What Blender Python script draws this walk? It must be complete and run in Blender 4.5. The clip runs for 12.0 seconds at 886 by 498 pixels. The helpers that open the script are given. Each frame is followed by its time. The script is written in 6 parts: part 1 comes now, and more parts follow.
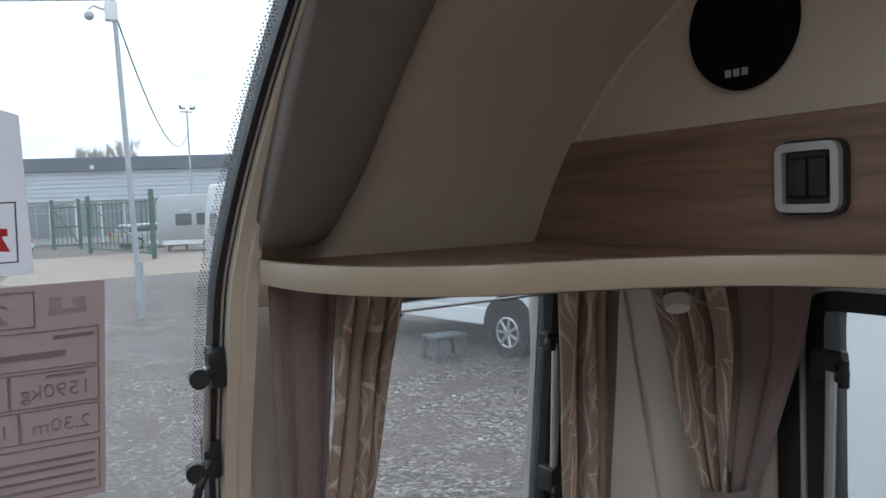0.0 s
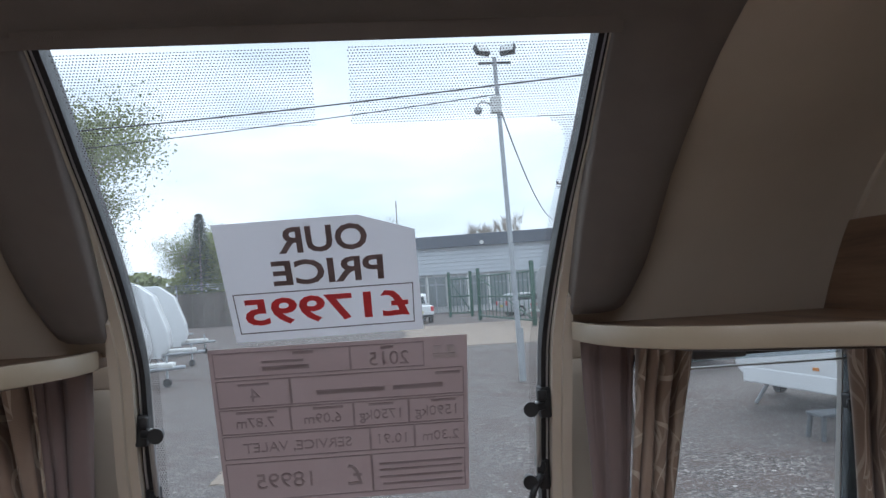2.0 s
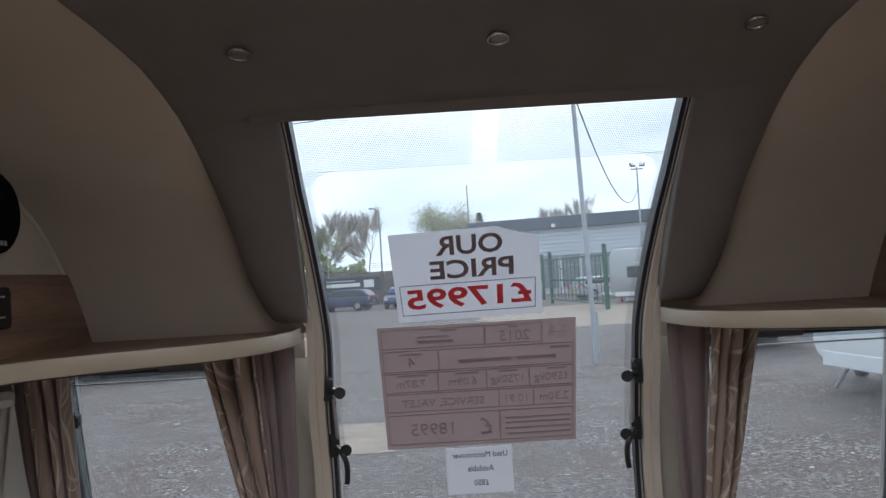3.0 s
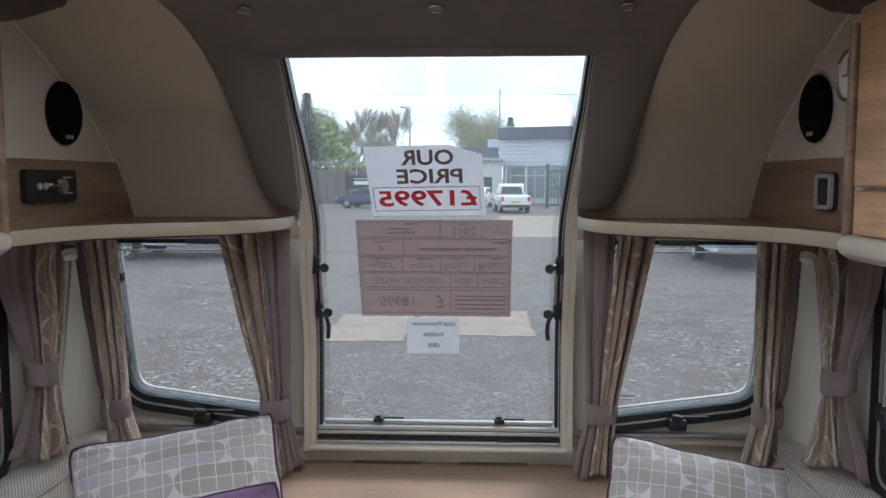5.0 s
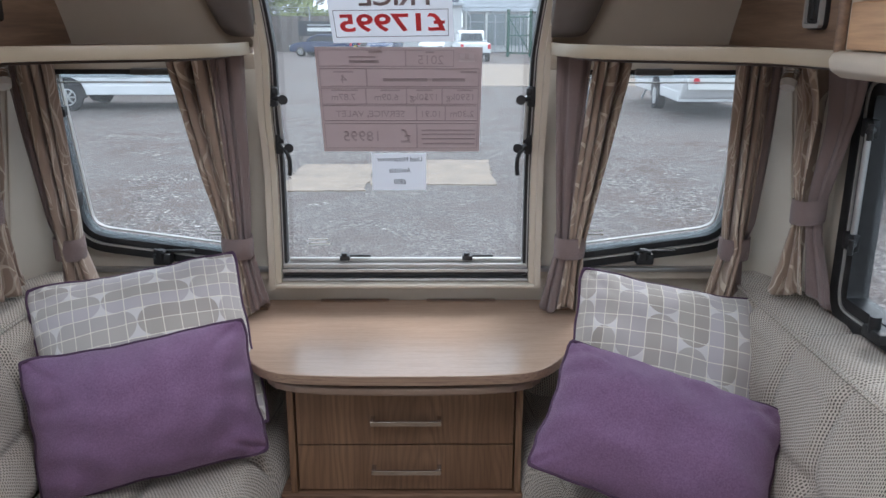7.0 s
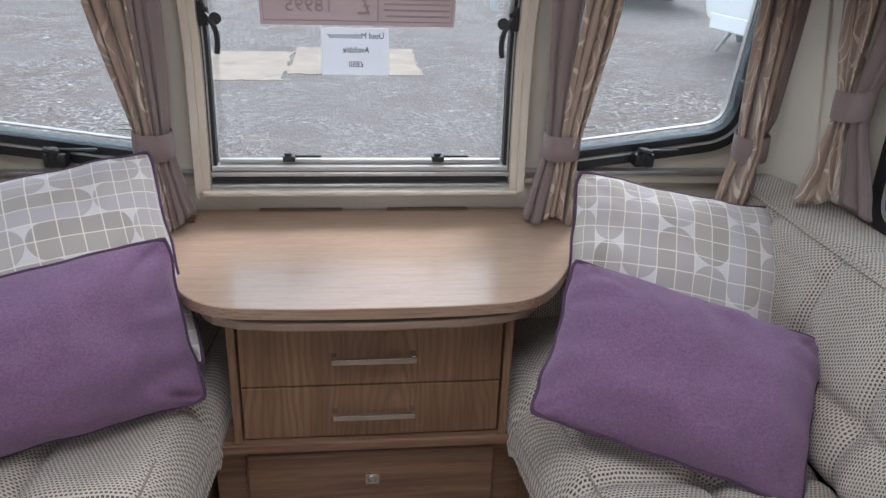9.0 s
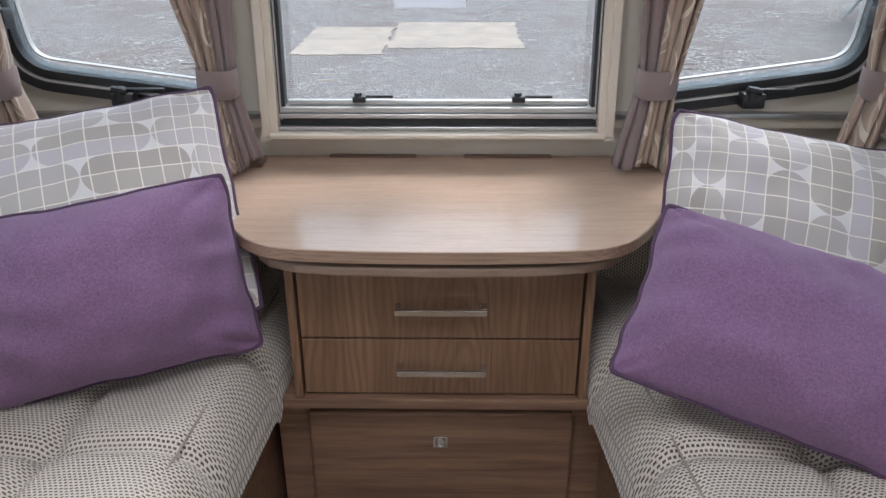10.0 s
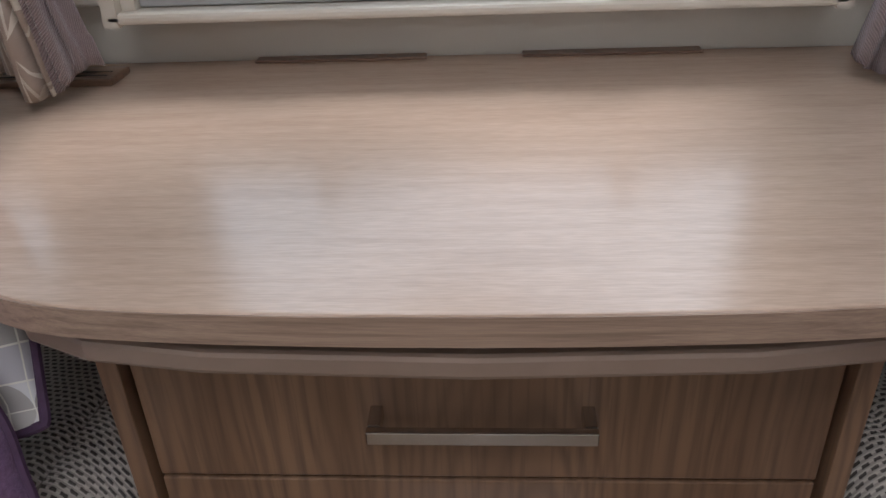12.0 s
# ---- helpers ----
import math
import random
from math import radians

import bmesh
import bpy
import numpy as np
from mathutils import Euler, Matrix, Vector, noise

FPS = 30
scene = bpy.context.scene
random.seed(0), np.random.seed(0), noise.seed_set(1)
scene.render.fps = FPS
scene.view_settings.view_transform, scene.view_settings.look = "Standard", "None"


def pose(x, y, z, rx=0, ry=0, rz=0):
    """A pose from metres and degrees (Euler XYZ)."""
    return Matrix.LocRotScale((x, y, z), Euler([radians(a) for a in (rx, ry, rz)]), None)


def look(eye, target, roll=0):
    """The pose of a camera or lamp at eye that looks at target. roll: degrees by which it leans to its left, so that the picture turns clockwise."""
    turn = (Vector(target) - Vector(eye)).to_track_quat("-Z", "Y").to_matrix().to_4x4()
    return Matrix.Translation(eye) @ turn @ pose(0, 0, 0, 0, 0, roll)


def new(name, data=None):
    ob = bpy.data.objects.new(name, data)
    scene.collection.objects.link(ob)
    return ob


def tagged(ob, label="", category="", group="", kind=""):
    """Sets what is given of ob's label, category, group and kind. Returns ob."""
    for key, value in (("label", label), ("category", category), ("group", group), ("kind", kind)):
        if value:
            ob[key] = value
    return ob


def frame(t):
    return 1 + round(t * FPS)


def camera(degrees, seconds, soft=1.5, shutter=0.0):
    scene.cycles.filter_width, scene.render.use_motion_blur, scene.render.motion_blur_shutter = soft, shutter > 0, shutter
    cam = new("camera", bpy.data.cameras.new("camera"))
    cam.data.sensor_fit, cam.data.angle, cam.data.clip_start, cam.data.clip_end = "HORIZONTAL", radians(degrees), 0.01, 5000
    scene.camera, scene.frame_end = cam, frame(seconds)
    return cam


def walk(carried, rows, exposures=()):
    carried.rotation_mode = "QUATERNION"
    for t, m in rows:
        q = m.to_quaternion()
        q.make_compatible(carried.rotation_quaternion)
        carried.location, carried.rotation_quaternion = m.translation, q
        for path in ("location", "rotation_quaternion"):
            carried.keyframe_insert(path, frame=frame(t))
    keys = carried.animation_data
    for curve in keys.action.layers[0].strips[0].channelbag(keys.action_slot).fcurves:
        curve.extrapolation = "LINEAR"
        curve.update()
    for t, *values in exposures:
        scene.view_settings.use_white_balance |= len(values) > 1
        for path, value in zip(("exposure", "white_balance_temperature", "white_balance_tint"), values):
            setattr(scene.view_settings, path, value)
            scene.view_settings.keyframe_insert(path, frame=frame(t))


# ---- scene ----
cam = camera(59.0, 12.0)
PATH = [
    (0, (0.068, 0.173, 1.563), (1.112, 1.875, 1.443), -2.3),
    (0.5, (0.107, 0.209, 1.571), (1.242, 1.855, 1.539), -2.7),
    (1, (0.112, 0.165, 1.579), (1.004, 1.955, 1.627), -3.6),
    (1.5, (0.145, -0.004, 1.559), (0.641, 1.932, 1.639), -3.7),
    (2, (0.063, -0.158, 1.568), (0.231, 1.832, 1.668), -3.3),
    (2.5, (-0.047, -0.35, 1.567), (-0.060, 1.648, 1.652), -4.7),
    (2.7, (-0.072, -0.414, 1.577), (-0.081, 1.583, 1.662), -4.3),
    (4.3, (0.093, -0.952, 1.611), (-0.001, 1.043, 1.519), 0.1),
    (4.5, (0.092, -0.964, 1.609), (0.004, 1.032, 1.528), 0.3),
    (5, (0.112, -0.947, 1.598), (0.022, 1.043, 1.42), 0.0),
    (5.5, (0.104, -0.924, 1.55), (0.032, 1.037, 1.164), -0.1),
    (6, (0.103, -0.921, 1.559), (0.04, 1.023, 1.095), -0.2),
    (6.5, (0.109, -0.913, 1.533), (0.047, 1.021, 1.028), -0.2),
    (7, (0.089, -0.885, 1.54), (0.104, 1.038, 0.993), 0.1),
    (7.2, (0.084, -0.846, 1.516), (0.235, 1.075, 0.981), 0.2),
    (8.8, (-0.035, -0.553, 1.469), (0.243, 1.259, 0.671), 2.4),
    (9, (-0.026, -0.536, 1.453), (0.203, 1.285, 0.656), 2.1),
    (9.5, (0.031, -0.487, 1.421), (0.085, 1.329, 0.586), 0.8),
    (10, (0.04, -0.445, 1.333), (0.008, 1.369, 0.492), -0.2),
    (10.5, (0.014, -0.294, 1.247), (-0.075, 1.492, 0.351), -0.9),
    (11, (-0.019, -0.021, 1.165), (-0.118, 1.728, 0.2), -1.8),
    (11.2, (-0.016, 0.061, 1.152), (-0.121, 1.789, 0.151), -2.1),
    (11.5, (-0.006, 0.204, 1.113), (-0.106, 1.931, 0.11), -1.9),
    (12, (0.023, 0.379, 1.03), (-0.104, 2.108, 0.033), -2.6),
]
EXPOSURES = [(0, 1.0, 5950, 11), (0.5, 1.3, 6150, 11), (1, 1.1, 5900, 11), (1.5, 0.85, 5850, 12), (2.5, 0.7, 5900, 13), (4.3, 1.15, 5850, 11), (5, 1.1, 5850, 11), (5.5, 1.3, 5800, 11), (6.5, 1.45, 5850, 12), (7.2, 1.45, 5850, 12), (9, 1.65, 5950, 13), (11.5, 1.8, 5950, 13), (12, 1.5, 5900, 13)]
walk(cam, [(t, look(eye, target, roll)) for t, eye, target, roll in PATH], EXPOSURES)

# ---------------------------------------------------------------- sky and sun
world = bpy.data.worlds.new("overcast_sky")
scene.world = world
world.use_nodes = True
wn, wl = world.node_tree.nodes, world.node_tree.links
wn.clear()
w_out, w_bg, w_sky = wn.new("ShaderNodeOutputWorld"), wn.new("ShaderNodeBackground"), wn.new("ShaderNodeTexSky")
w_sky.sky_type, w_sky.sun_disc = "NISHITA", False
w_sky.sun_elevation, w_sky.sun_rotation = radians(48), radians(20)
w_co, w_map, w_noise, w_ramp, w_mix = (wn.new("ShaderNodeTexCoord"), wn.new("ShaderNodeMapping"), wn.new("ShaderNodeTexNoise"),
                                       wn.new("ShaderNodeValToRGB"), wn.new("ShaderNodeMix"))
w_map.inputs["Scale"].default_value = (1.0, 1.0, 3.2)
w_noise.inputs["Scale"].default_value, w_noise.inputs["Detail"].default_value = 2.6, 5.0
w_ramp.color_ramp.elements[0].position, w_ramp.color_ramp.elements[0].color = 0.34, (5.5, 6.1, 6.6, 1)
w_ramp.color_ramp.elements[1].position, w_ramp.color_ramp.elements[1].color = 0.62, (8.6, 9.0, 9.2, 1)
w_mix.data_type = "RGBA"
w_mix.inputs["Factor"].default_value = 0.93
w_bg.inputs["Strength"].default_value = 0.1
wl.new(w_co.outputs["Generated"], w_map.inputs["Vector"])
wl.new(w_map.outputs["Vector"], w_noise.inputs["Vector"])
wl.new(w_noise.outputs["Fac"], w_ramp.inputs["Fac"])
wl.new(w_sky.outputs["Color"], w_mix.inputs["A"])
wl.new(w_ramp.outputs["Color"], w_mix.inputs["B"])
wl.new(w_mix.outputs["Result"], w_bg.inputs["Color"])
wl.new(w_bg.outputs["Background"], w_out.inputs["Surface"])
sun = new("sun", bpy.data.lights.new("sun", "SUN"))
sun.data.energy, sun.data.angle, sun.data.color = 0.9, radians(25), (1.0, 0.97, 0.92)
sun.matrix_world = look((0, 0, 60), (-20, -42, 0))

# daylight by the roof light; added fill behind: a second and two long windows
for nm, where, to, w_, h_, watts in (("roof_light_daylight", (0, -0.07, 2.0), (0, -0.07, 0), 0.54, 0.62, 3.4), ("rear_roof_light_daylight", (0, -1.9, 2.0), (0, -1.9, 0), 0.6, 0.7, 4.1),
                                     ("east_window_daylight", (1.06, -2.05, 1.19), (0, -2.05, 1.19), 1.6, 0.48, 1.9), ("west_window_daylight", (-1.06, -2.05, 1.19), (0, -2.05, 1.19), 1.6, 0.48, 1.9)):
    lamp = new(nm, bpy.data.lights.new(nm, "AREA"))
    lamp.data.shape, lamp.data.size, lamp.data.size_y, lamp.data.energy = "RECTANGLE", w_, h_, watts
    lamp.data.color = (1.0, 0.98, 0.97)
    lamp.matrix_world = look(where, to)


# ---------------------------------------------------------------- materials
def mat(name, c1, c2=None, scale=8.0, rough=0.5, metal=0.0, bump=0.0, bump_scale=200.0, stretch=(1, 1, 1), vary=0.0, spec=0.5, sheen=0.0, detail=4.0):
    """A surface of two mottled colours with fine relief; vary shifts each object a little."""
    m = bpy.data.materials.new(name)
    m.use_nodes = True
    n, l = m.node_tree.nodes, m.node_tree.links
    b = n["Principled BSDF"]
    b.inputs["Roughness"].default_value, b.inputs["Metallic"].default_value = rough, metal
    b.inputs["Specular IOR Level"].default_value = spec
    b.inputs["Sheen Weight"].default_value = sheen
    co, mp, ns, mx = n.new("ShaderNodeTexCoord"), n.new("ShaderNodeMapping"), n.new("ShaderNodeTexNoise"), n.new("ShaderNodeMix")
    mp.inputs["Scale"].default_value = stretch
    ns.inputs["Scale"].default_value, ns.inputs["Detail"].default_value, ns.inputs["Roughness"].default_value = scale, detail, 0.6
    mx.data_type = "RGBA"
    c2 = c2 or tuple(v * 0.86 for v in c1)
    mx.inputs["A"].default_value, mx.inputs["B"].default_value = (*c1, 1), (*c2, 1)
    rp = n.new("ShaderNodeMapRange")
    rp.inputs["From Min"].default_value, rp.inputs["From Max"].default_value = 0.3, 0.7
    l.new(co.outputs["Object"], mp.inputs["Vector"])
    l.new(mp.outputs["Vector"], ns.inputs["Vector"])
    l.new(ns.outputs["Fac"], rp.inputs["Value"])
    l.new(rp.outputs["Result"], mx.inputs["Factor"])
    colour = mx.outputs["Result"]
    if vary:
        oi, hs, mr = n.new("ShaderNodeObjectInfo"), n.new("ShaderNodeHueSaturation"), n.new("ShaderNodeMapRange")
        mr.inputs["To Min"].default_value, mr.inputs["To Max"].default_value = 1 - vary, 1 + vary
        l.new(oi.outputs["Random"], mr.inputs["Value"])
        l.new(mr.outputs["Result"], hs.inputs["Value"])
        l.new(colour, hs.inputs["Color"])
        colour = hs.outputs["Color"]
    l.new(colour, b.inputs["Base Color"])
    if bump:
        n2, bp = n.new("ShaderNodeTexNoise"), n.new("ShaderNodeBump")
        n2.inputs["Scale"].default_value, n2.inputs["Detail"].default_value = bump_scale, 3.0
        bp.inputs["Strength"].default_value, bp.inputs["Distance"].default_value = bump, 0.002
        l.new(mp.outputs["Vector"], n2.inputs["Vector"])
        l.new(n2.outputs["Fac"], bp.inputs["Height"])
        l.new(bp.outputs["Normal"], b.inputs["Normal"])
        # finer tonal grain and uneven gloss
        gr = n.new("ShaderNodeMapRange")
        gr.inputs["To Min"].default_value, gr.inputs["To Max"].default_value = max(rough - 0.1, 0.02), min(rough + 0.1, 1.0)
        l.new(n2.outputs["Fac"], gr.inputs["Value"])
        l.new(gr.outputs["Result"], b.inputs["Roughness"])
    return m


def wood(name, light, mid, dark, grain, rough=0.35, bands=1.0, spec=0.5, relief=0.12, pores=1.0):
    """Laminate with long grain; grain is the stretch of the pattern along x, y, z."""
    m = bpy.data.materials.new(name)
    m.use_nodes = True
    n, l = m.node_tree.nodes, m.node_tree.links
    b = n["Principled BSDF"]
    b.inputs["Roughness"].default_value, b.inputs["Specular IOR Level"].default_value = rough, spec
    co, mp = n.new("ShaderNodeTexCoord"), n.new("ShaderNodeMapping")
    mp.inputs["Scale"].default_value = grain
    big, fine = n.new("ShaderNodeTexNoise"), n.new("ShaderNodeTexNoise")
    big.inputs["Scale"].default_value, big.inputs["Detail"].default_value, big.inputs["Distortion"].default_value = 3.0 * bands, 3.0, 0.6
    fine.inputs["Scale"].default_value, fine.inputs["Detail"].default_value = 22.0 * bands, 5.0
    r1, r2 = n.new("ShaderNodeValToRGB"), n.new("ShaderNodeMapRange")
    r1.color_ramp.elements[0].position, r1.color_ramp.elements[0].color = 0.33, (*dark, 1)
    r1.color_ramp.elements[1].position, r1.color_ramp.elements[1].color = 0.68, (*light, 1)
    e = r1.color_ramp.elements.new(0.5)
    e.color = (*mid, 1)
    r2.inputs["From Min"].default_value, r2.inputs["From Max"].default_value = 0.35, 0.65
    r2.inputs["To Min"].default_value, r2.inputs["To Max"].default_value = 1 - 0.14 * pores, 1 + 0.08 * pores
    mul = n.new("ShaderNodeMix")
    mul.data_type, mul.blend_type = "RGBA", "MULTIPLY"
    mul.inputs["Factor"].default_value = 1.0
    bp = n.new("ShaderNodeBump")
    bp.inputs["Strength"].default_value, bp.inputs["Distance"].default_value = relief, 0.001
    l.new(co.outputs["Object"], mp.inputs["Vector"])
    for k in (big, fine):
        l.new(mp.outputs["Vector"], k.inputs["Vector"])
    l.new(big.outputs["Fac"], r1.inputs["Fac"])
    l.new(fine.outputs["Fac"], r2.inputs["Value"])
    l.new(r1.outputs["Color"], mul.inputs["A"])
    l.new(r2.outputs["Result"], mul.inputs["B"])
    l.new(mul.outputs["Result"], b.inputs["Base Color"])
    l.new(fine.outputs["Fac"], bp.inputs["Height"])
    l.new(bp.outputs["Normal"], b.inputs["Normal"])
    return m


class Nodes:
    """Small maths on sockets, for woven and printed cloth."""
    def __init__(self, name, rough=0.9, sheen=0.2):
        self.m = bpy.data.materials.new(name)
        self.m.use_nodes = True
        self.n, self.l = self.m.node_tree.nodes, self.m.node_tree.links
        self.b = self.n["Principled BSDF"]
        self.b.inputs["Roughness"].default_value, self.b.inputs["Sheen Weight"].default_value = rough, sheen
        self.b.inputs["Specular IOR Level"].default_value = 0.2

    def uv(self):
        u = self.n.new("ShaderNodeUVMap")
        s = self.n.new("ShaderNodeSeparateXYZ")
        self.l.new(u.outputs["UV"], s.inputs["Vector"])
        return s.outputs["X"], s.outputs["Y"], u.outputs["UV"]

    def uv_stretched(self, su, sv):
        m = self.n.new("ShaderNodeMapping")
        m.inputs["Scale"].default_value = (su, sv, 1.0)
        self.l.new(self.uv()[2], m.inputs["Vector"])
        return m.outputs["Vector"]

    def f(self, op, a, b=0.0, c=0.0):
        k = self.n.new("ShaderNodeMath")
        k.operation = op
        for i, v in enumerate((a, b, c)):
            if isinstance(v, (int, float)):
                k.inputs[i].default_value = v
            else:
                self.l.new(v, k.inputs[i])
        return k.outputs[0]

    def noise(self, vec, scale, detail=3.0, distortion=0.0):
        k = self.n.new("ShaderNodeTexNoise")
        k.inputs["Scale"].default_value, k.inputs["Detail"].default_value, k.inputs["Distortion"].default_value = scale, detail, distortion
        if vec is not None:
            self.l.new(vec, k.inputs["Vector"])
        return k.outputs["Fac"]

    def mix(self, fac, a, b):
        k = self.n.new("ShaderNodeMix")
        k.data_type = "RGBA"
        for s, v in (("Factor", fac), ("A", a), ("B", b)):
            if isinstance(v, tuple):
                k.inputs[s].default_value = (*v, 1)
            elif isinstance(v, float):
                k.inputs[s].default_value = v
            else:
                self.l.new(v, k.inputs[s])
        return k.outputs["Result"]

    def finish(self, colour, height=None, strength=0.4, dist=0.002):
        self.l.new(colour, self.b.inputs["Base Color"])
        if height is not None:
            bp = self.n.new("ShaderNodeBump")
            bp.inputs["Strength"].default_value, bp.inputs["Distance"].default_value = strength, dist
            self.l.new(height, bp.inputs["Height"])
            self.l.new(bp.outputs["Normal"], self.b.inputs["Normal"])
        return self.m


def flame_wood():
    """Upright elm grain: arched rings in the middle of a board, straight lines beside them, fine pores."""
    k = Nodes("brown_elm_laminate", 0.34, 0.0)
    k.b.inputs["Specular IOR Level"].default_value = 0.5
    co = k.n.new("ShaderNodeTexCoord").outputs["Object"]
    sep = k.n.new("ShaderNodeSeparateXYZ")
    k.l.new(co, sep.inputs["Vector"])
    x, z = sep.outputs["X"], sep.outputs["Z"]

    def stretched(sx, sy, sz):
        m = k.n.new("ShaderNodeMapping")
        m.inputs["Scale"].default_value = (sx, sy, sz)
        k.l.new(co, m.inputs["Vector"])
        return m.outputs["Vector"]
    bend = k.noise(stretched(3.0, 3.0, 1.0), 2.2, 2.0)
    # rings round the heart of the board, drawn out lengthways
    dx = k.f("ADD", k.f("SUBTRACT", x, 0.045), k.f("MULTIPLY", k.f("SUBTRACT", bend, 0.5), 0.10))
    dz = k.f("MULTIPLY", k.f("SUBTRACT", z, 0.30), 0.16)
    d = k.f("SQRT", k.f("ADD", k.f("POWER", k.f("ABSOLUTE", dx), 2.0), k.f("POWER", k.f("ABSOLUTE", dz), 2.0)))
    rings = k.f("MULTIPLY_ADD", k.f("SINE", k.f("MULTIPLY", d, 520.0)), 0.5, 0.5)
    patch = k.noise(stretched(9.0, 9.0, 0.9), 1.0, 2.0)
    fine = k.noise(stretched(150.0, 150.0, 5.0), 1.6, 4.0)
    tone = k.mix(k.f("MINIMUM", k.f("MAXIMUM", k.f("MULTIPLY", k.f("SUBTRACT", patch, 0.32), 2.8), 0.0), 1.0), (0.158, 0.085, 0.047), (0.285, 0.168, 0.098))
    col = k.mix(k.f("MULTIPLY", k.f("MULTIPLY", k.f("POWER", rings, 2.2), patch), 0.85), tone, (0.085, 0.047, 0.029))
    col = k.mix(k.f("MINIMUM", k.f("MAXIMUM", k.f("MULTIPLY", k.f("SUBTRACT", fine, 0.5), 3.2), 0.0), 0.5), col, (0.095, 0.054, 0.034))
    return k.finish(col, fine, 0.1, 0.001)


def sofa_weave():
    """Cream ribs with rows of short dark floats between them."""
    k = Nodes("cream_woven_upholstery", 0.95, 0.15)
    u, v, vec = k.uv()
    wob = k.noise(vec, 420.0, 2.0)
    drift = k.f("MULTIPLY", k.noise(vec, 22.0, 1.0), 0.9)
    rows = k.f("ADD", k.f("MULTIPLY", u, 165.0), drift)
    row = k.f("FLOOR", rows)
    along = k.f("ADD", k.f("MULTIPLY", v, 128.0), k.f("MULTIPLY", k.f("MODULO", k.f("ABSOLUTE", row), 2.0), 0.5))
    a = k.f("ABSOLUTE", k.f("SUBTRACT", k.f("FRACT", along), 0.5))
    b = k.f("ABSOLUTE", k.f("SUBTRACT", k.f("FRACT", rows), 0.5))
    dash = k.f("MULTIPLY", k.f("LESS_THAN", a, k.f("MULTIPLY_ADD", wob, 0.24, 0.19)), k.f("LESS_THAN", b, k.f("MULTIPLY_ADD", wob, 0.22, 0.15)))
    rib = k.f("SUBTRACT", 0.5, b)
    big = k.noise(vec, 14.0)
    band = k.noise(k.uv_stretched(26.0, 3.0), 1.0, 1.0)
    tone = k.mix(big, (0.66, 0.595, 0.515), (0.57, 0.505, 0.43))
    tone = k.mix(k.f("MULTIPLY", wob, 0.25), tone, (0.36, 0.31, 0.26))
    col = k.mix(k.f("MULTIPLY", dash, k.f("MINIMUM", k.f("MULTIPLY_ADD", band, 0.6, 0.66), 1.0)), tone, (0.085, 0.07, 0.06))
    h = k.f("SUBTRACT", k.f("ADD", k.f("MULTIPLY", wob, 0.6), rib), k.f("MULTIPLY", dash, 0.7))
    return k.finish(col, h, 0.7, 0.003)


def plain_curtain():
    k = Nodes("mauve_grey_slubbed_cloth", 0.9, 0.25)
    u, v, vec = k.uv()
    wob = k.noise(vec, 90.0, 2.0)
    rib = k.f("SINE", k.f("ADD", k.f("MULTIPLY", k.f("ADD", v, k.f("MULTIPLY", u, 0.45)), 2300.0), k.f("MULTIPLY", wob, 5.0)))
    slub = k.noise(vec, 420.0, 2.0)
    col = k.mix(k.noise(vec, 16.0), (0.23, 0.165, 0.156), (0.17, 0.121, 0.114))
    col = k.mix(k.f("MULTIPLY", k.f("MULTIPLY_ADD", rib, 0.5, 0.5), k.f("MULTIPLY", slub, 1.25)), col, (0.36, 0.275, 0.26))
    return k.finish(col, k.f("ADD", rib, slub), 0.6, 0.0012)


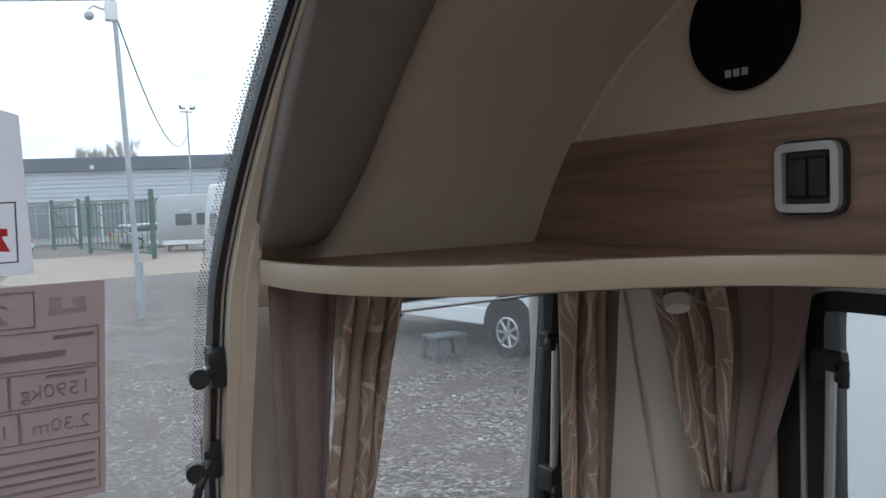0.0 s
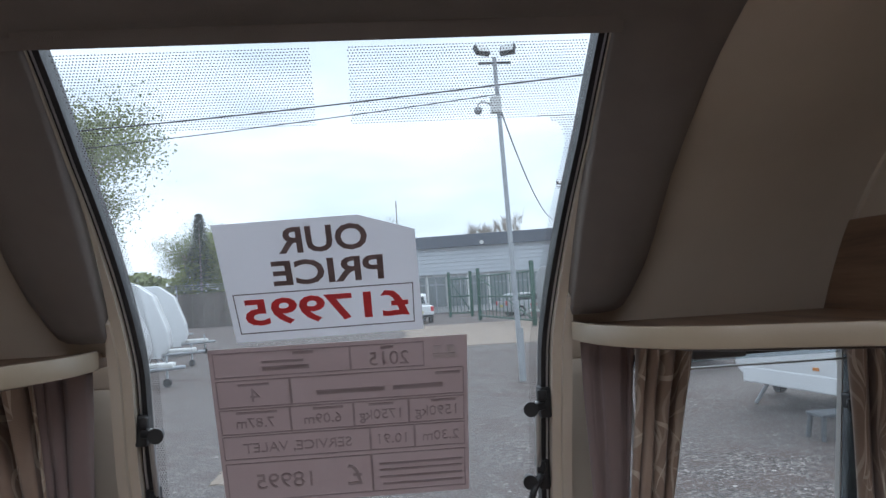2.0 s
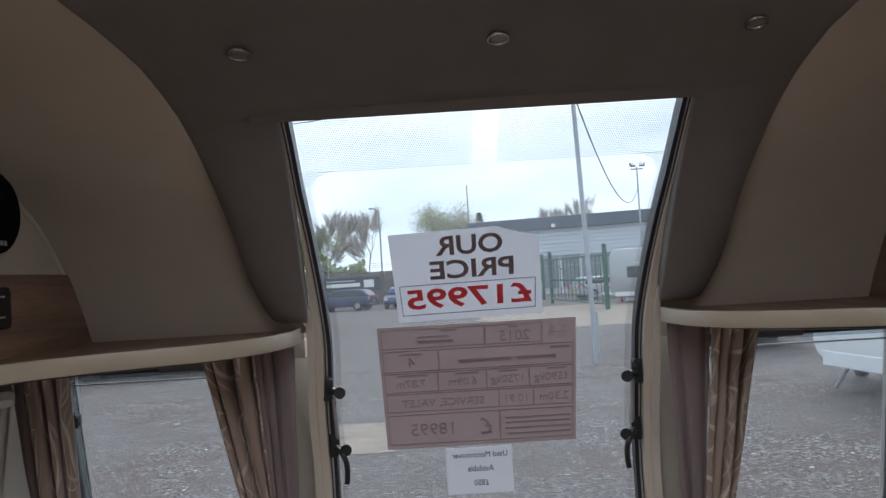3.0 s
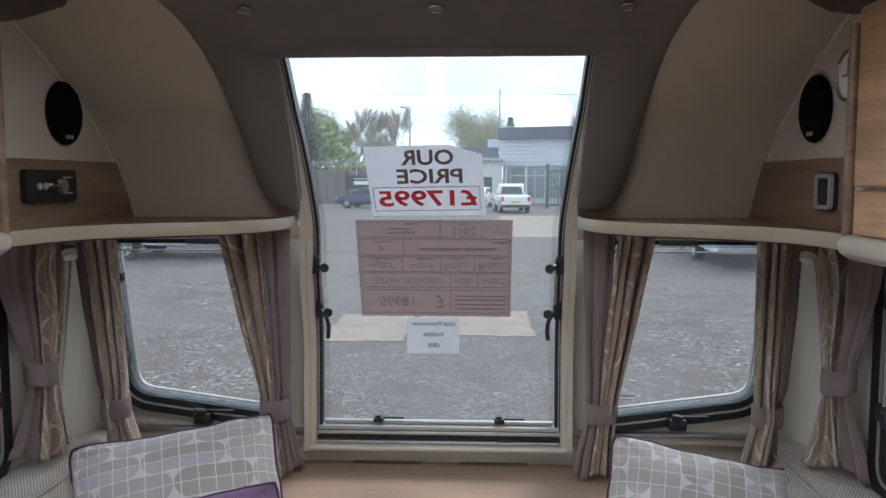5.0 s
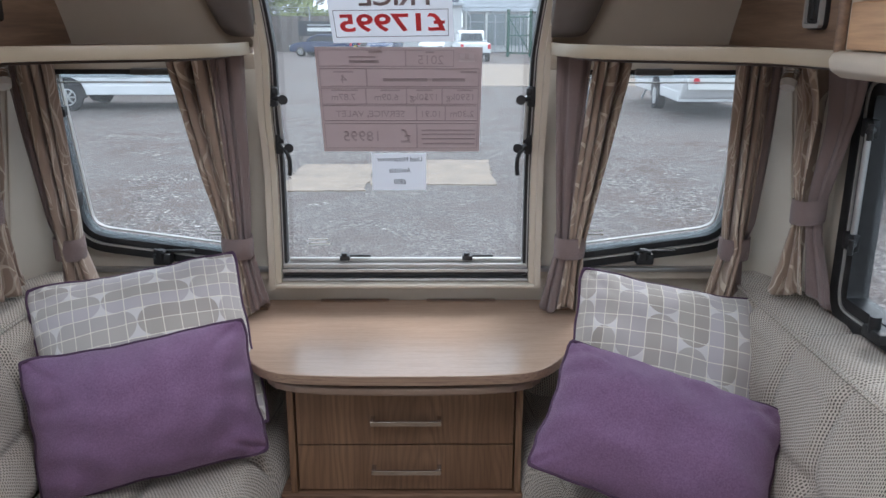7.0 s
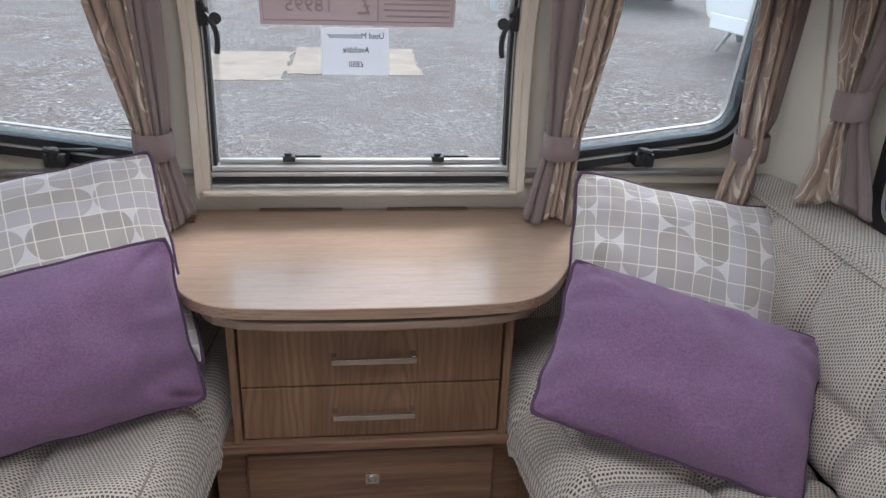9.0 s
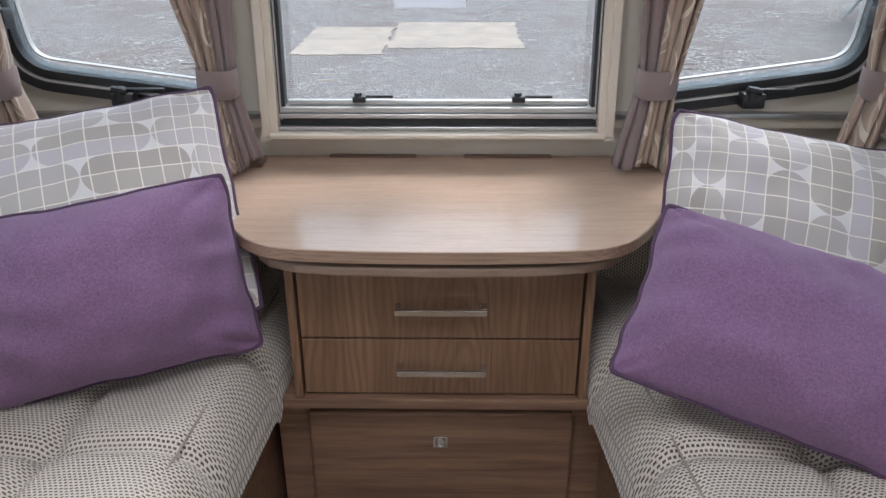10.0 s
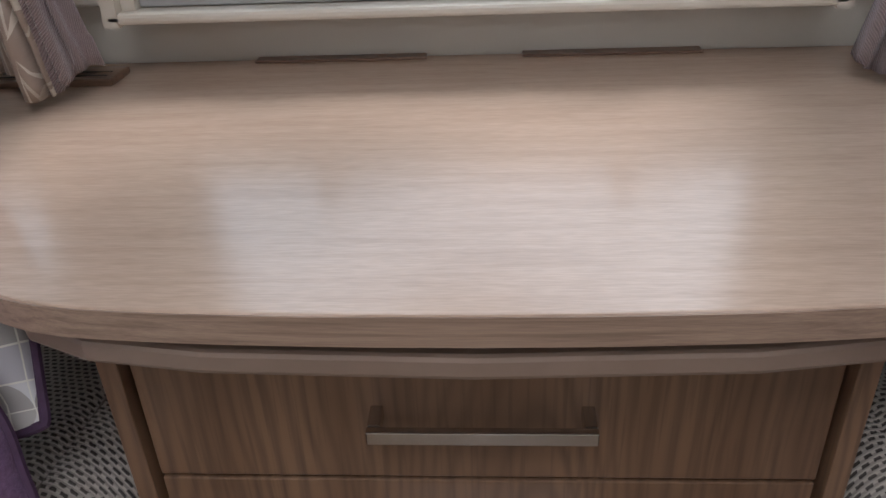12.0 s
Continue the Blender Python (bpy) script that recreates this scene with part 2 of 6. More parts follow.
def leaf_curtain():
    """Taupe cloth with pale outlines of long curling leaves."""
    k = Nodes("taupe_cloth_with_pale_leaf_swirls", 0.72, 0.25)
    u, v, vec = k.uv()
    bend = k.f("SUBTRACT", k.noise(vec, 9.0, 0.0), 0.5)
    bend2 = k.f("SUBTRACT", k.noise(k.uv_stretched(7.0, 5.0), 1.3, 0.0), 0.5)
    lines = []
    for su, sv, du, seed, reach in ((11.0, 6.6, 0.0, 3.1, 0.34), (9.0, 5.4, 0.37, 8.7, 0.28)):
        cu = k.f("ADD", k.f("ADD", k.f("MULTIPLY", u, su), k.f("MULTIPLY", bend, 0.9)), du)
        col_no = k.f("FLOOR", cu)
        cv = k.f("ADD", k.f("ADD", k.f("MULTIPLY", v, sv), k.f("MULTIPLY", col_no, 0.47)), k.f("MULTIPLY", bend2, 0.8))
        row_no = k.f("FLOOR", cv)
        cell, comb = k.n.new("ShaderNodeTexWhiteNoise"), k.n.new("ShaderNodeCombineXYZ")
        k.l.new(col_no, comb.inputs["X"])
        k.l.new(row_no, comb.inputs["Y"])
        comb.inputs["Z"].default_value = seed
        k.l.new(comb.outputs["Vector"], cell.inputs["Vector"])
        turn = k.f("MULTIPLY", k.f("SUBTRACT", cell.outputs["Value"], 0.5), 1.5)
        x, y = k.f("SUBTRACT", k.f("FRACT", cu), 0.5), k.f("SUBTRACT", k.f("FRACT", cv), 0.5)
        c, sn = k.f("COSINE", turn), k.f("SINE", turn)
        lx = k.f("SUBTRACT", k.f("MULTIPLY", x, c), k.f("MULTIPLY", y, sn))
        ly = k.f("ADD", k.f("MULTIPLY", x, sn), k.f("MULTIPLY", y, c))
        lx = k.f("ADD", lx, k.f("MULTIPLY", k.f("SUBTRACT", k.f("MULTIPLY", ly, ly), 0.08), 0.9))
        half = k.f("MAXIMUM", k.f("MULTIPLY", k.f("SUBTRACT", 1.0, k.f("MULTIPLY", k.f("MULTIPLY", ly, ly), 4.4)), reach), 0.001)
        d = k.f("DIVIDE", k.f("ABSOLUTE", lx), half)
        rim = k.f("MULTIPLY", k.f("GREATER_THAN", d, 0.74), k.f("LESS_THAN", d, 1.0))
        vein = k.f("MULTIPLY", k.f("LESS_THAN", k.f("ABSOLUTE", k.f("SUBTRACT", lx, k.f("MULTIPLY", ly, 0.12))), 0.022), k.f("LESS_THAN", d, 1.0))
        lines.append(k.f("MAXIMUM", rim, k.f("MULTIPLY", vein, 0.7)))
    line = k.f("MAXIMUM", lines[0], k.f("MULTIPLY", lines[1], 0.55))
    base = k.mix(k.noise(vec, 30.0), (0.335, 0.247, 0.19), (0.275, 0.20, 0.154))
    col = k.mix(k.f("MULTIPLY", line, 0.92), base, (0.58, 0.49, 0.39))
    thread = k.f("SINE", k.f("MULTIPLY", v, 2600.0))
    return k.finish(col, k.f("ADD", k.f("ADD", k.noise(vec, 900.0), k.f("MULTIPLY", thread, 0.4)), k.f("MULTIPLY", line, 0.5)), 0.3, 0.001)


def retro_print():
    """Pale squares of about 30 mm; tall round-ended lozenges two squares wide, toned by the column."""
    k = Nodes("grey_cloth_with_retro_half_circle_print", 0.85, 0.3)
    u, v, vec = k.uv()
    cu, cv = k.f("MULTIPLY", u, 33.0), k.f("MULTIPLY", v, 31.0)
    gu = k.f("ABSOLUTE", k.f("SUBTRACT", k.f("FRACT", cu), 0.5))
    gv = k.f("ABSOLUTE", k.f("SUBTRACT", k.f("FRACT", cv), 0.5))
    line = k.f("GREATER_THAN", k.f("MAXIMUM", gu, gv), 0.472)
    column = k.f("FLOOR", k.f("DIVIDE", cu, 2.0))
    du = k.f("SUBTRACT", k.f("MULTIPLY", k.f("FRACT", k.f("DIVIDE", cu, 2.0)), 2.0), 1.0)
    sv = k.f("ADD", k.f("DIVIDE", cv, 5.0), k.f("MULTIPLY", column, 0.37))
    dv = k.f("MULTIPLY", k.f("SUBTRACT", k.f("FRACT", sv), 0.5), 5.0)
    over = k.f("MAXIMUM", k.f("SUBTRACT", k.f("ABSOLUTE", dv), 1.42), 0.0)
    r = k.f("SQRT", k.f("ADD", k.f("POWER", k.f("ABSOLUTE", du), 2.0), k.f("POWER", over, 2.0)))
    inside = k.f("LESS_THAN", r, 1.05)
    cell = k.n.new("ShaderNodeTexWhiteNoise")
    comb = k.n.new("ShaderNodeCombineXYZ")
    k.l.new(k.f("FLOOR", sv), comb.inputs["X"])
    k.l.new(k.f("FLOOR", cu), comb.inputs["Y"])
    comb.inputs["Z"].default_value = 2.7
    k.l.new(comb.outputs["Vector"], cell.inputs["Vector"])
    hue = k.mix(k.f("FRACT", k.f("MULTIPLY", k.f("FLOOR", cu), 0.382)), (0.44, 0.405, 0.365), (0.475, 0.44, 0.465))
    tone = k.mix(k.f("POWER", cell.outputs["Value"], 2.5), hue, (0.345, 0.305, 0.265))
    base = k.mix(inside, (0.63, 0.605, 0.59), tone)
    col = k.mix(line, base, (0.74, 0.70, 0.61))
    return k.finish(col, k.noise(vec, 900.0), 0.3, 0.001)


def gravel():
    """Damp grey-brown gravel: pale chips, trodden earth and broad patches of each."""
    k = Nodes("grey_gravel_hardstanding", 0.8, 0.0)
    k.b.inputs["Specular IOR Level"].default_value = 0.3
    co = k.n.new("ShaderNodeTexCoord").outputs["Object"]
    big = k.noise(co, 0.22, 4.0, 0.6)
    mid = k.noise(co, 1.6, 5.0)

    def cells(scale):
        vor = k.n.new("ShaderNodeTexVoronoi")
        vor.inputs["Scale"].default_value = scale
        k.l.new(co, vor.inputs["Vector"])
        sep = k.n.new("ShaderNodeSeparateColor")
        k.l.new(vor.outputs["Color"], sep.inputs["Color"])
        return vor.outputs["Distance"], sep.outputs["Red"], sep.outputs["Green"]
    far, red, green = cells(34.0)
    far2, red2, green2 = cells(13.0)
    stone = k.mix(k.f("POWER", red, 2.6), (0.058, 0.047, 0.043), (0.37, 0.32, 0.30))
    earth = k.mix(mid, (0.078, 0.055, 0.047), (0.168, 0.126, 0.110))
    loose = k.f("MINIMUM", k.f("MAXIMUM", k.f("MULTIPLY", k.f("SUBTRACT", k.f("ADD", mid, k.f("MULTIPLY", green, 0.22)), 0.50), 7.0), 0.0), 0.9)
    col = k.mix(loose, earth, stone)
    # larger pale stones lying here and there
    col = k.mix(k.f("MULTIPLY", k.f("GREATER_THAN", red2, 0.985), k.f("LESS_THAN", far2, 0.33)), col, (0.52, 0.47, 0.44))
    wash = k.f("MINIMUM", k.f("MAXIMUM", k.f("MULTIPLY", k.f("SUBTRACT", big, 0.42), 4.0), 0.0), 0.45)
    col = k.mix(wash, col, (0.150, 0.131, 0.124))
    return k.finish(col, k.f("ADD", far, k.f("MULTIPLY", mid, 2.0)), 0.8, 0.03)


def glass(name, tint=(1, 1, 1), rough=0.0, clear=0.9, haze=0.07):
    m = bpy.data.materials.new(name)
    m.use_nodes = True
    n, l = m.node_tree.nodes, m.node_tree.links
    n.clear()
    o, mx, tr, gl, lw = (n.new("ShaderNodeOutputMaterial"), n.new("ShaderNodeMixShader"), n.new("ShaderNodeBsdfTransparent"),
                         n.new("ShaderNodeBsdfGlossy"), n.new("ShaderNodeLayerWeight"))
    tr.inputs["Color"].default_value = (*(clear * v for v in tint), 1)
    gl.inputs["Roughness"].default_value = rough
    pw, ad = n.new("ShaderNodeMath"), n.new("ShaderNodeMath")
    pw.operation, ad.operation = "POWER", "MULTIPLY_ADD"
    pw.inputs[1].default_value, ad.inputs[1].default_value, ad.inputs[2].default_value = 4.0, 0.25, 0.006
    l.new(lw.outputs["Facing"], pw.inputs[0])
    l.new(pw.outputs[0], ad.inputs[0])
    l.new(ad.outputs[0], mx.inputs["Fac"])
    l.new(tr.outputs["BSDF"], mx.inputs[1])
    l.new(gl.outputs["BSDF"], mx.inputs[2])
    # milky look of bright reflections, put in as a thin translucent white haze
    du, m2 = n.new("ShaderNodeBsdfTranslucent"), n.new("ShaderNodeMixShader")
    ns, mr = n.new("ShaderNodeTexNoise"), n.new("ShaderNodeMapRange")
    ns.inputs["Scale"].default_value = 5.0
    mr.inputs["To Min"].default_value, mr.inputs["To Max"].default_value = haze * 0.5, haze * 1.5
    du.inputs["Color"].default_value = (0.85, 0.88, 0.9, 1)
    l.new(ns.outputs["Fac"], mr.inputs["Value"])
    l.new(mr.outputs["Result"], m2.inputs["Fac"])
    l.new(mx.outputs["Shader"], m2.inputs[1])
    l.new(du.outputs["BSDF"], m2.inputs[2])
    l.new(m2.outputs["Shader"], o.inputs["Surface"])
    return m


def sheet(name, colour, through_light):
    """Card or paper that lets part of the daylight through."""
    m = bpy.data.materials.new(name)
    m.use_nodes = True
    n, l = m.node_tree.nodes, m.node_tree.links
    b = n["Principled BSDF"]
    b.inputs["Base Color"].default_value, b.inputs["Roughness"].default_value = (*colour, 1), 0.7
    tl, mx = n.new("ShaderNodeBsdfTranslucent"), n.new("ShaderNodeMixShader")
    tl.inputs["Color"].default_value = (*colour, 1)
    mx.inputs["Fac"].default_value = through_light
    l.new(b.outputs["BSDF"], mx.inputs[1])
    l.new(tl.outputs["BSDF"], mx.inputs[2])
    l.new(mx.outputs["Shader"], n["Material Output"].inputs["Surface"])
    return m


CREAM = mat("cream_wallboard", (0.61, 0.55, 0.462), (0.57, 0.51, 0.425), 6, 0.55, bump=0.15, bump_scale=500)
SHELFEDGE = mat("tan_shelf_edging", (0.385, 0.315, 0.225), (0.36, 0.292, 0.208), 9, 0.4, bump=0.08, bump_scale=300)
TRIM = mat("cream_plastic_trim", (0.58, 0.51, 0.42), (0.54, 0.475, 0.385), 9, 0.42, bump=0.08, bump_scale=300)
FABRIC_DARK = mat("taupe_headlining_fabric", (0.172, 0.145, 0.126), (0.148, 0.124, 0.108), 12, 0.95, bump=0.5, bump_scale=900, sheen=0.15)
FABRIC_LIGHT = mat("beige_lining_panel", (0.54, 0.47, 0.382), (0.50, 0.435, 0.352), 7, 0.8, bump=0.3, bump_scale=800)
CEIL = mat("pale_ceiling_board", (0.62, 0.58, 0.52), (0.58, 0.54, 0.48), 5, 0.7, bump=0.2, bump_scale=600)
WOOD_TOP = wood("pale_oak_laminate", (0.50, 0.355, 0.262), (0.478, 0.337, 0.246), (0.44, 0.306, 0.222), (1.1, 15, 15), 0.225, 2.4, 0.75, 0.01, 0.7)
WOOD_DRAWER = flame_wood()
WOOD_FLAP = wood("brown_elm_laminate_lengthways", (0.25, 0.148, 0.092), (0.205, 0.118, 0.074), (0.145, 0.082, 0.052), (0.5, 11, 11), 0.35, 1.7)
WOOD_SIDE = wood("walnut_laminate", (0.30, 0.195, 0.125), (0.24, 0.15, 0.095), (0.165, 0.10, 0.065), (7, 0.4, 7), 0.4, 1.4)
WOOD_LOCKER = wood("warm_walnut_laminate", (0.52, 0.32, 0.175), (0.45, 0.27, 0.145), (0.35, 0.205, 0.105), (7, 0.4, 7), 0.35, 1.3)
WOOD_EDGE = wood("brown_edging", (0.34, 0.228, 0.158), (0.29, 0.192, 0.132), (0.215, 0.138, 0.094), (0.8, 40, 40), 0.4, 2.0)
# dark stain of the cornice, also the painted shade under the chest top
WOOD_AND_SHADE = mat("dark_stained_cornice_and_gap_shade", (0.05, 0.032, 0.025), None, 20, 0.3)
SOFA, CLOTH, LEAF, RETRO, GRAVEL = sofa_weave(), plain_curtain(), leaf_curtain(), retro_print(), gravel()
PURPLE = mat("purple_velour", (0.228, 0.132, 0.232), (0.154, 0.087, 0.159), 260, 0.9, bump=0.8, bump_scale=520, sheen=0.28, spec=0.15, detail=2.0)
SEAMCORD = mat("taupe_seam_cord", (0.30, 0.255, 0.215), None, 60, 0.9)
PURPLE.node_tree.nodes["Principled BSDF"].inputs["Sheen Tint"].default_value = (0.8, 0.66, 0.82, 1)
PIPING = mat("dark_plum_piping", (0.075, 0.036, 0.075), None, 60, 0.8, bump=0.3)
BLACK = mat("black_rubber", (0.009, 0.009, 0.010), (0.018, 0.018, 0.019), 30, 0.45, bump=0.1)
BLACKGLOSS = mat("black_gloss_plastic", (0.012, 0.012, 0.013), None, 30, 0.15)
MESHBLACK = mat("black_speaker_cloth", (0.004, 0.004, 0.004), (0.007, 0.007, 0.007), 40, 0.95, bump=0.6, bump_scale=1500, spec=0.1)
CHROME = mat("brushed_nickel", (0.56, 0.53, 0.50), (0.48, 0.455, 0.43), 40, 0.2, 1.0)
ALU = mat("satin_aluminium", (0.55, 0.55, 0.55), (0.48, 0.48, 0.48), 30, 0.35, 0.9)
SILVER = mat("silver_plastic", (0.50, 0.49, 0.47), (0.44, 0.43, 0.41), 20, 0.35, 0.4)
WHITE = mat("white_plastic", (0.78, 0.78, 0.76), (0.72, 0.72, 0.70), 10, 0.35)
GLASS = glass("acrylic_pane", (0.97, 1.0, 1.0), 0.0, 0.93, 0.035)
PAPER = sheet("white_paper", (0.82, 0.83, 0.86), 0.46)
CARD = sheet("mauve_grey_card", (0.55, 0.47, 0.47), 0.45)
CARDLIGHT = sheet("pale_grey_card_box", (0.62, 0.55, 0.55), 0.34)
INK = sheet("dark_brown_ink", (0.33, 0.25, 0.245), 0.5)
INKDARK = mat("black_print", (0.03, 0.028, 0.035), None, 30, 0.6)
INKGREY = mat("faded_grey_ink", (0.16, 0.13, 0.13), None, 30, 0.6)
CARDINK = sheet("faded_card_ink", (0.42, 0.355, 0.355), 0.4)
REDINK = sheet("red_ink", (0.82, 0.13, 0.14), 0.55)
RED = mat("red_lens", (0.62, 0.03, 0.04), (0.55, 0.025, 0.03), 30, 0.3)
WHITEPAINT = mat("white_vehicle_paint", (0.78, 0.79, 0.80), (0.72, 0.73, 0.74), 1.5, 0.25)
SILVERPAINT = mat("silver_grey_vehicle_paint", (0.42, 0.43, 0.44), (0.38, 0.39, 0.40), 1.5, 0.3, 0.5)
NAVY = mat("navy_vehicle_paint", (0.02, 0.035, 0.09), (0.03, 0.045, 0.11), 2, 0.2)
DARKGLASS = mat("dark_vehicle_glass", (0.03, 0.035, 0.04), (0.06, 0.07, 0.075), 1.0, 0.08)
TYRE = mat("tyre_rubber", (0.025, 0.025, 0.026), None, 10, 0.85)
RIM = mat("alloy_rim", (0.6, 0.6, 0.6), None, 10, 0.3, 0.8)
GALV = mat("galvanised_steel", (0.42, 0.44, 0.46), (0.34, 0.36, 0.38), 6, 0.5, 0.4, bump=0.1, bump_scale=40)
GREEN = mat("dark_green_steel", (0.015, 0.075, 0.05), (0.02, 0.09, 0.06), 6, 0.5)
REDBAR = mat("red_barrier_paint", (0.45, 0.03, 0.03), None, 6, 0.5)
CLAD = mat("white_profiled_cladding", (0.58, 0.61, 0.65), (0.52, 0.55, 0.59), 0.6, 0.5)
FASCIA = mat("slate_blue_fascia", (0.07, 0.085, 0.115), (0.09, 0.105, 0.135), 0.5, 0.5)
RENDERWALL = mat("pale_rendered_wall", (0.6, 0.6, 0.6), (0.5, 0.5, 0.5), 0.6, 0.8)
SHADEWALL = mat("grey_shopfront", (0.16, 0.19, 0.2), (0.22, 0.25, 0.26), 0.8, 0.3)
TIMBER = mat("weathered_fence_timber", (0.17, 0.145, 0.13), (0.11, 0.095, 0.085), 3, 0.9, vary=0.25)
CONCRETE = mat("sandy_concrete", (0.315, 0.245, 0.185), (0.195, 0.155, 0.128), 3.4, 0.9, bump=0.4, bump_scale=30)
BARK = mat("grey_bark", (0.30, 0.26, 0.22), (0.40, 0.35, 0.30), 5, 0.9)
LEAFA = mat("spring_foliage", (0.24, 0.27, 0.10), (0.15, 0.185, 0.06), 1.2, 0.8, vary=0.2)
LEAFB = mat("dark_conifer_foliage", (0.03, 0.055, 0.03), (0.05, 0.075, 0.04), 1.2, 0.8)
LEAFC = mat("pale_budding_foliage", (0.34, 0.34, 0.2), (0.26, 0.25, 0.14), 1.2, 0.8)


# ---------------------------------------------------------------- mesh helpers
def metric_uv(bm):
    uv = bm.loops.layers.uv.verify()
    for f in bm.faces:
        n = f.normal
        a, b = ((1, 2) if abs(n.x) >= max(abs(n.y), abs(n.z)) else (0, 2) if abs(n.y) >= abs(n.z) else (0, 1))
        for lp in f.loops:
            lp[uv].uv = (lp.vert.co[a], lp.vert.co[b])


def part(name, bm, material, parent=None, label="", smooth=False, keep_uv=False, angle=None):
    """Links a bmesh as one mesh object, under a thing or part if one is given."""
    bm.normal_update()
    if not keep_uv:
        metric_uv(bm)
    me = bpy.data.meshes.new(name)
    if smooth:
        for f in bm.faces:
            f.smooth = True
        lim = radians(angle or 40)
        for e in bm.edges:
            if len(e.link_faces) == 2 and e.calc_face_angle(0) > lim:
                e.smooth = False
    bm.to_mesh(me)
    bm.free()
    me.materials.append(material)
    ob = new(name, me)
    if parent is not None:
        ob.parent = parent
    if label:
        ob["label"] = label
    return ob


def thing(name, label, category, group="", kind="", at=None):
    e = new(name)
    if at is not None:
        e.matrix_basis = at
    return tagged(e, label, category, group, kind)


def box(x0, x1, y0, y1, z0, z1, bevel=0.0, seg=2, bm=None):
    b = bmesh.new()
    bmesh.ops.create_cube(b, size=1.0)
    for v in b.verts:
        v.co = Vector(((x0 + x1) / 2 + v.co.x * (x1 - x0), (y0 + y1) / 2 + v.co.y * (y1 - y0), (z0 + z1) / 2 + v.co.z * (z1 - z0)))
    if bevel:
        bmesh.ops.bevel(b, geom=b.edges[:], offset=bevel, segments=seg, profile=0.5, affect="EDGES")
    return join(bm, b)


def join(bm, b):
    if bm is None:
        return b
    me = bpy.data.meshes.new("tmp")
    b.to_mesh(me)
    b.free()
    bm.from_mesh(me)
    bpy.data.meshes.remove(me)
    return bm


def moved(b, m):
    b.transform(m)
    return b


def rod(p, q, r, seg=10, bm=None, r2=None):
    p, q = Vector(p), Vector(q)
    b = bmesh.new()
    bmesh.ops.create_cone(b, cap_ends=True, segments=seg, radius1=r, radius2=r if r2 is None else r2, depth=(q - p).length)
    b.transform(Matrix.Translation((p + q) / 2) @ (q - p).to_track_quat("Z", "Y").to_matrix().to_4x4())
    return join(bm, b)


def tube(pts, r, seg=8, closed=False, bm=None):
    b = bm or bmesh.new()
    pts = [Vector(p) for p in pts]
    rings, n = [], len(pts)
    up = Vector((0.13, 0.21, 0.97))
    for i, p in enumerate(pts):
        d = (pts[(i + 1) % n] - pts[i - 1]) if closed or 0 < i < n - 1 else (pts[1] - pts[0] if i == 0 else pts[-1] - pts[-2])
        d.normalize()
        s = d.cross(up).normalized()
        t = s.cross(d)
        rings.append([b.verts.new(p + r * (math.cos(2 * math.pi * k / seg) * s + math.sin(2 * math.pi * k / seg) * t)) for k in range(seg)])
    for i in range(n if closed else n - 1):
        a, c = rings[i], rings[(i + 1) % n]
        for k in range(seg):
            b.faces.new((a[k], a[(k + 1) % seg], c[(k + 1) % seg], c[k]))
    if not closed:
        b.faces.new(rings[0][::-1]), b.faces.new(rings[-1])
    return b


def prism(poly, axis, a0, a1, bevel=0.0, seg=2, bm=None):
    """A polygon in the plane across the axis, pushed from a0 to a1 along it. Points are (y, z), (x, z) or (x, y)."""
    b = bmesh.new()
    put = {"x": lambda p, a: (a, p[0], p[1]), "y": lambda p, a: (p[0], a, p[1]), "z": lambda p, a: (p[0], p[1], a)}[axis]
    lo, hi = [b.verts.new(put(p, a0)) for p in poly], [b.verts.new(put(p, a1)) for p in poly]
    n = len(poly)
    caps = [b.faces.new(lo), b.faces.new(hi[::-1])]
    for i in range(n):
        b.faces.new((lo[i], hi[i], hi[(i + 1) % n], lo[(i + 1) % n]))
    bmesh.ops.recalc_face_normals(b, faces=b.faces[:])
    if bevel:
        rim = {e for f in caps for e in f.edges}
        bmesh.ops.bevel(b, geom=list(rim), offset=bevel, segments=seg, profile=0.5, affect="EDGES")
    return join(bm, b)


def rounded(corners, r, seg=6):
    """Polygon with its corners rounded off; r is one radius or one for each."""
    out, n = [], len(corners)
    rs = r if isinstance(r, (list, tuple)) else [r] * n
    for i in range(n):
        p, a, c = Vector(corners[i]), Vector(corners[i - 1]), Vector(corners[(i + 1) % n])
        u, w = (a - p).normalized(), (c - p).normalized()
        half = u.angle(w) / 2
        t = min(rs[i] / math.tan(half), 0.49 * (a - p).length, 0.49 * (c - p).length)
        s, e = p + u * t, p + w * t
        for k in range(seg + 1):
            x = k / seg
            out.append((s * (1 - x) ** 2 + p * 2 * x * (1 - x) + e * x * x)[:])
    return out


def shrunk(poly, d):
    """The polygon moved inwards by d."""
    pts = [Vector(p) for p in poly]
    area = sum(pts[i - 1].x * pts[i].y - pts[i].x * pts[i - 1].y for i in range(len(pts)))
    s, out, n = (1 if area > 0 else -1), [], len(pts)
    for i in range(n):
        e = pts[(i + 1) % n] - pts[i - 1]
        e.normalize()
        out.append((pts[i].x - s * d * e.y, pts[i].y + s * d * e.x))
    return out


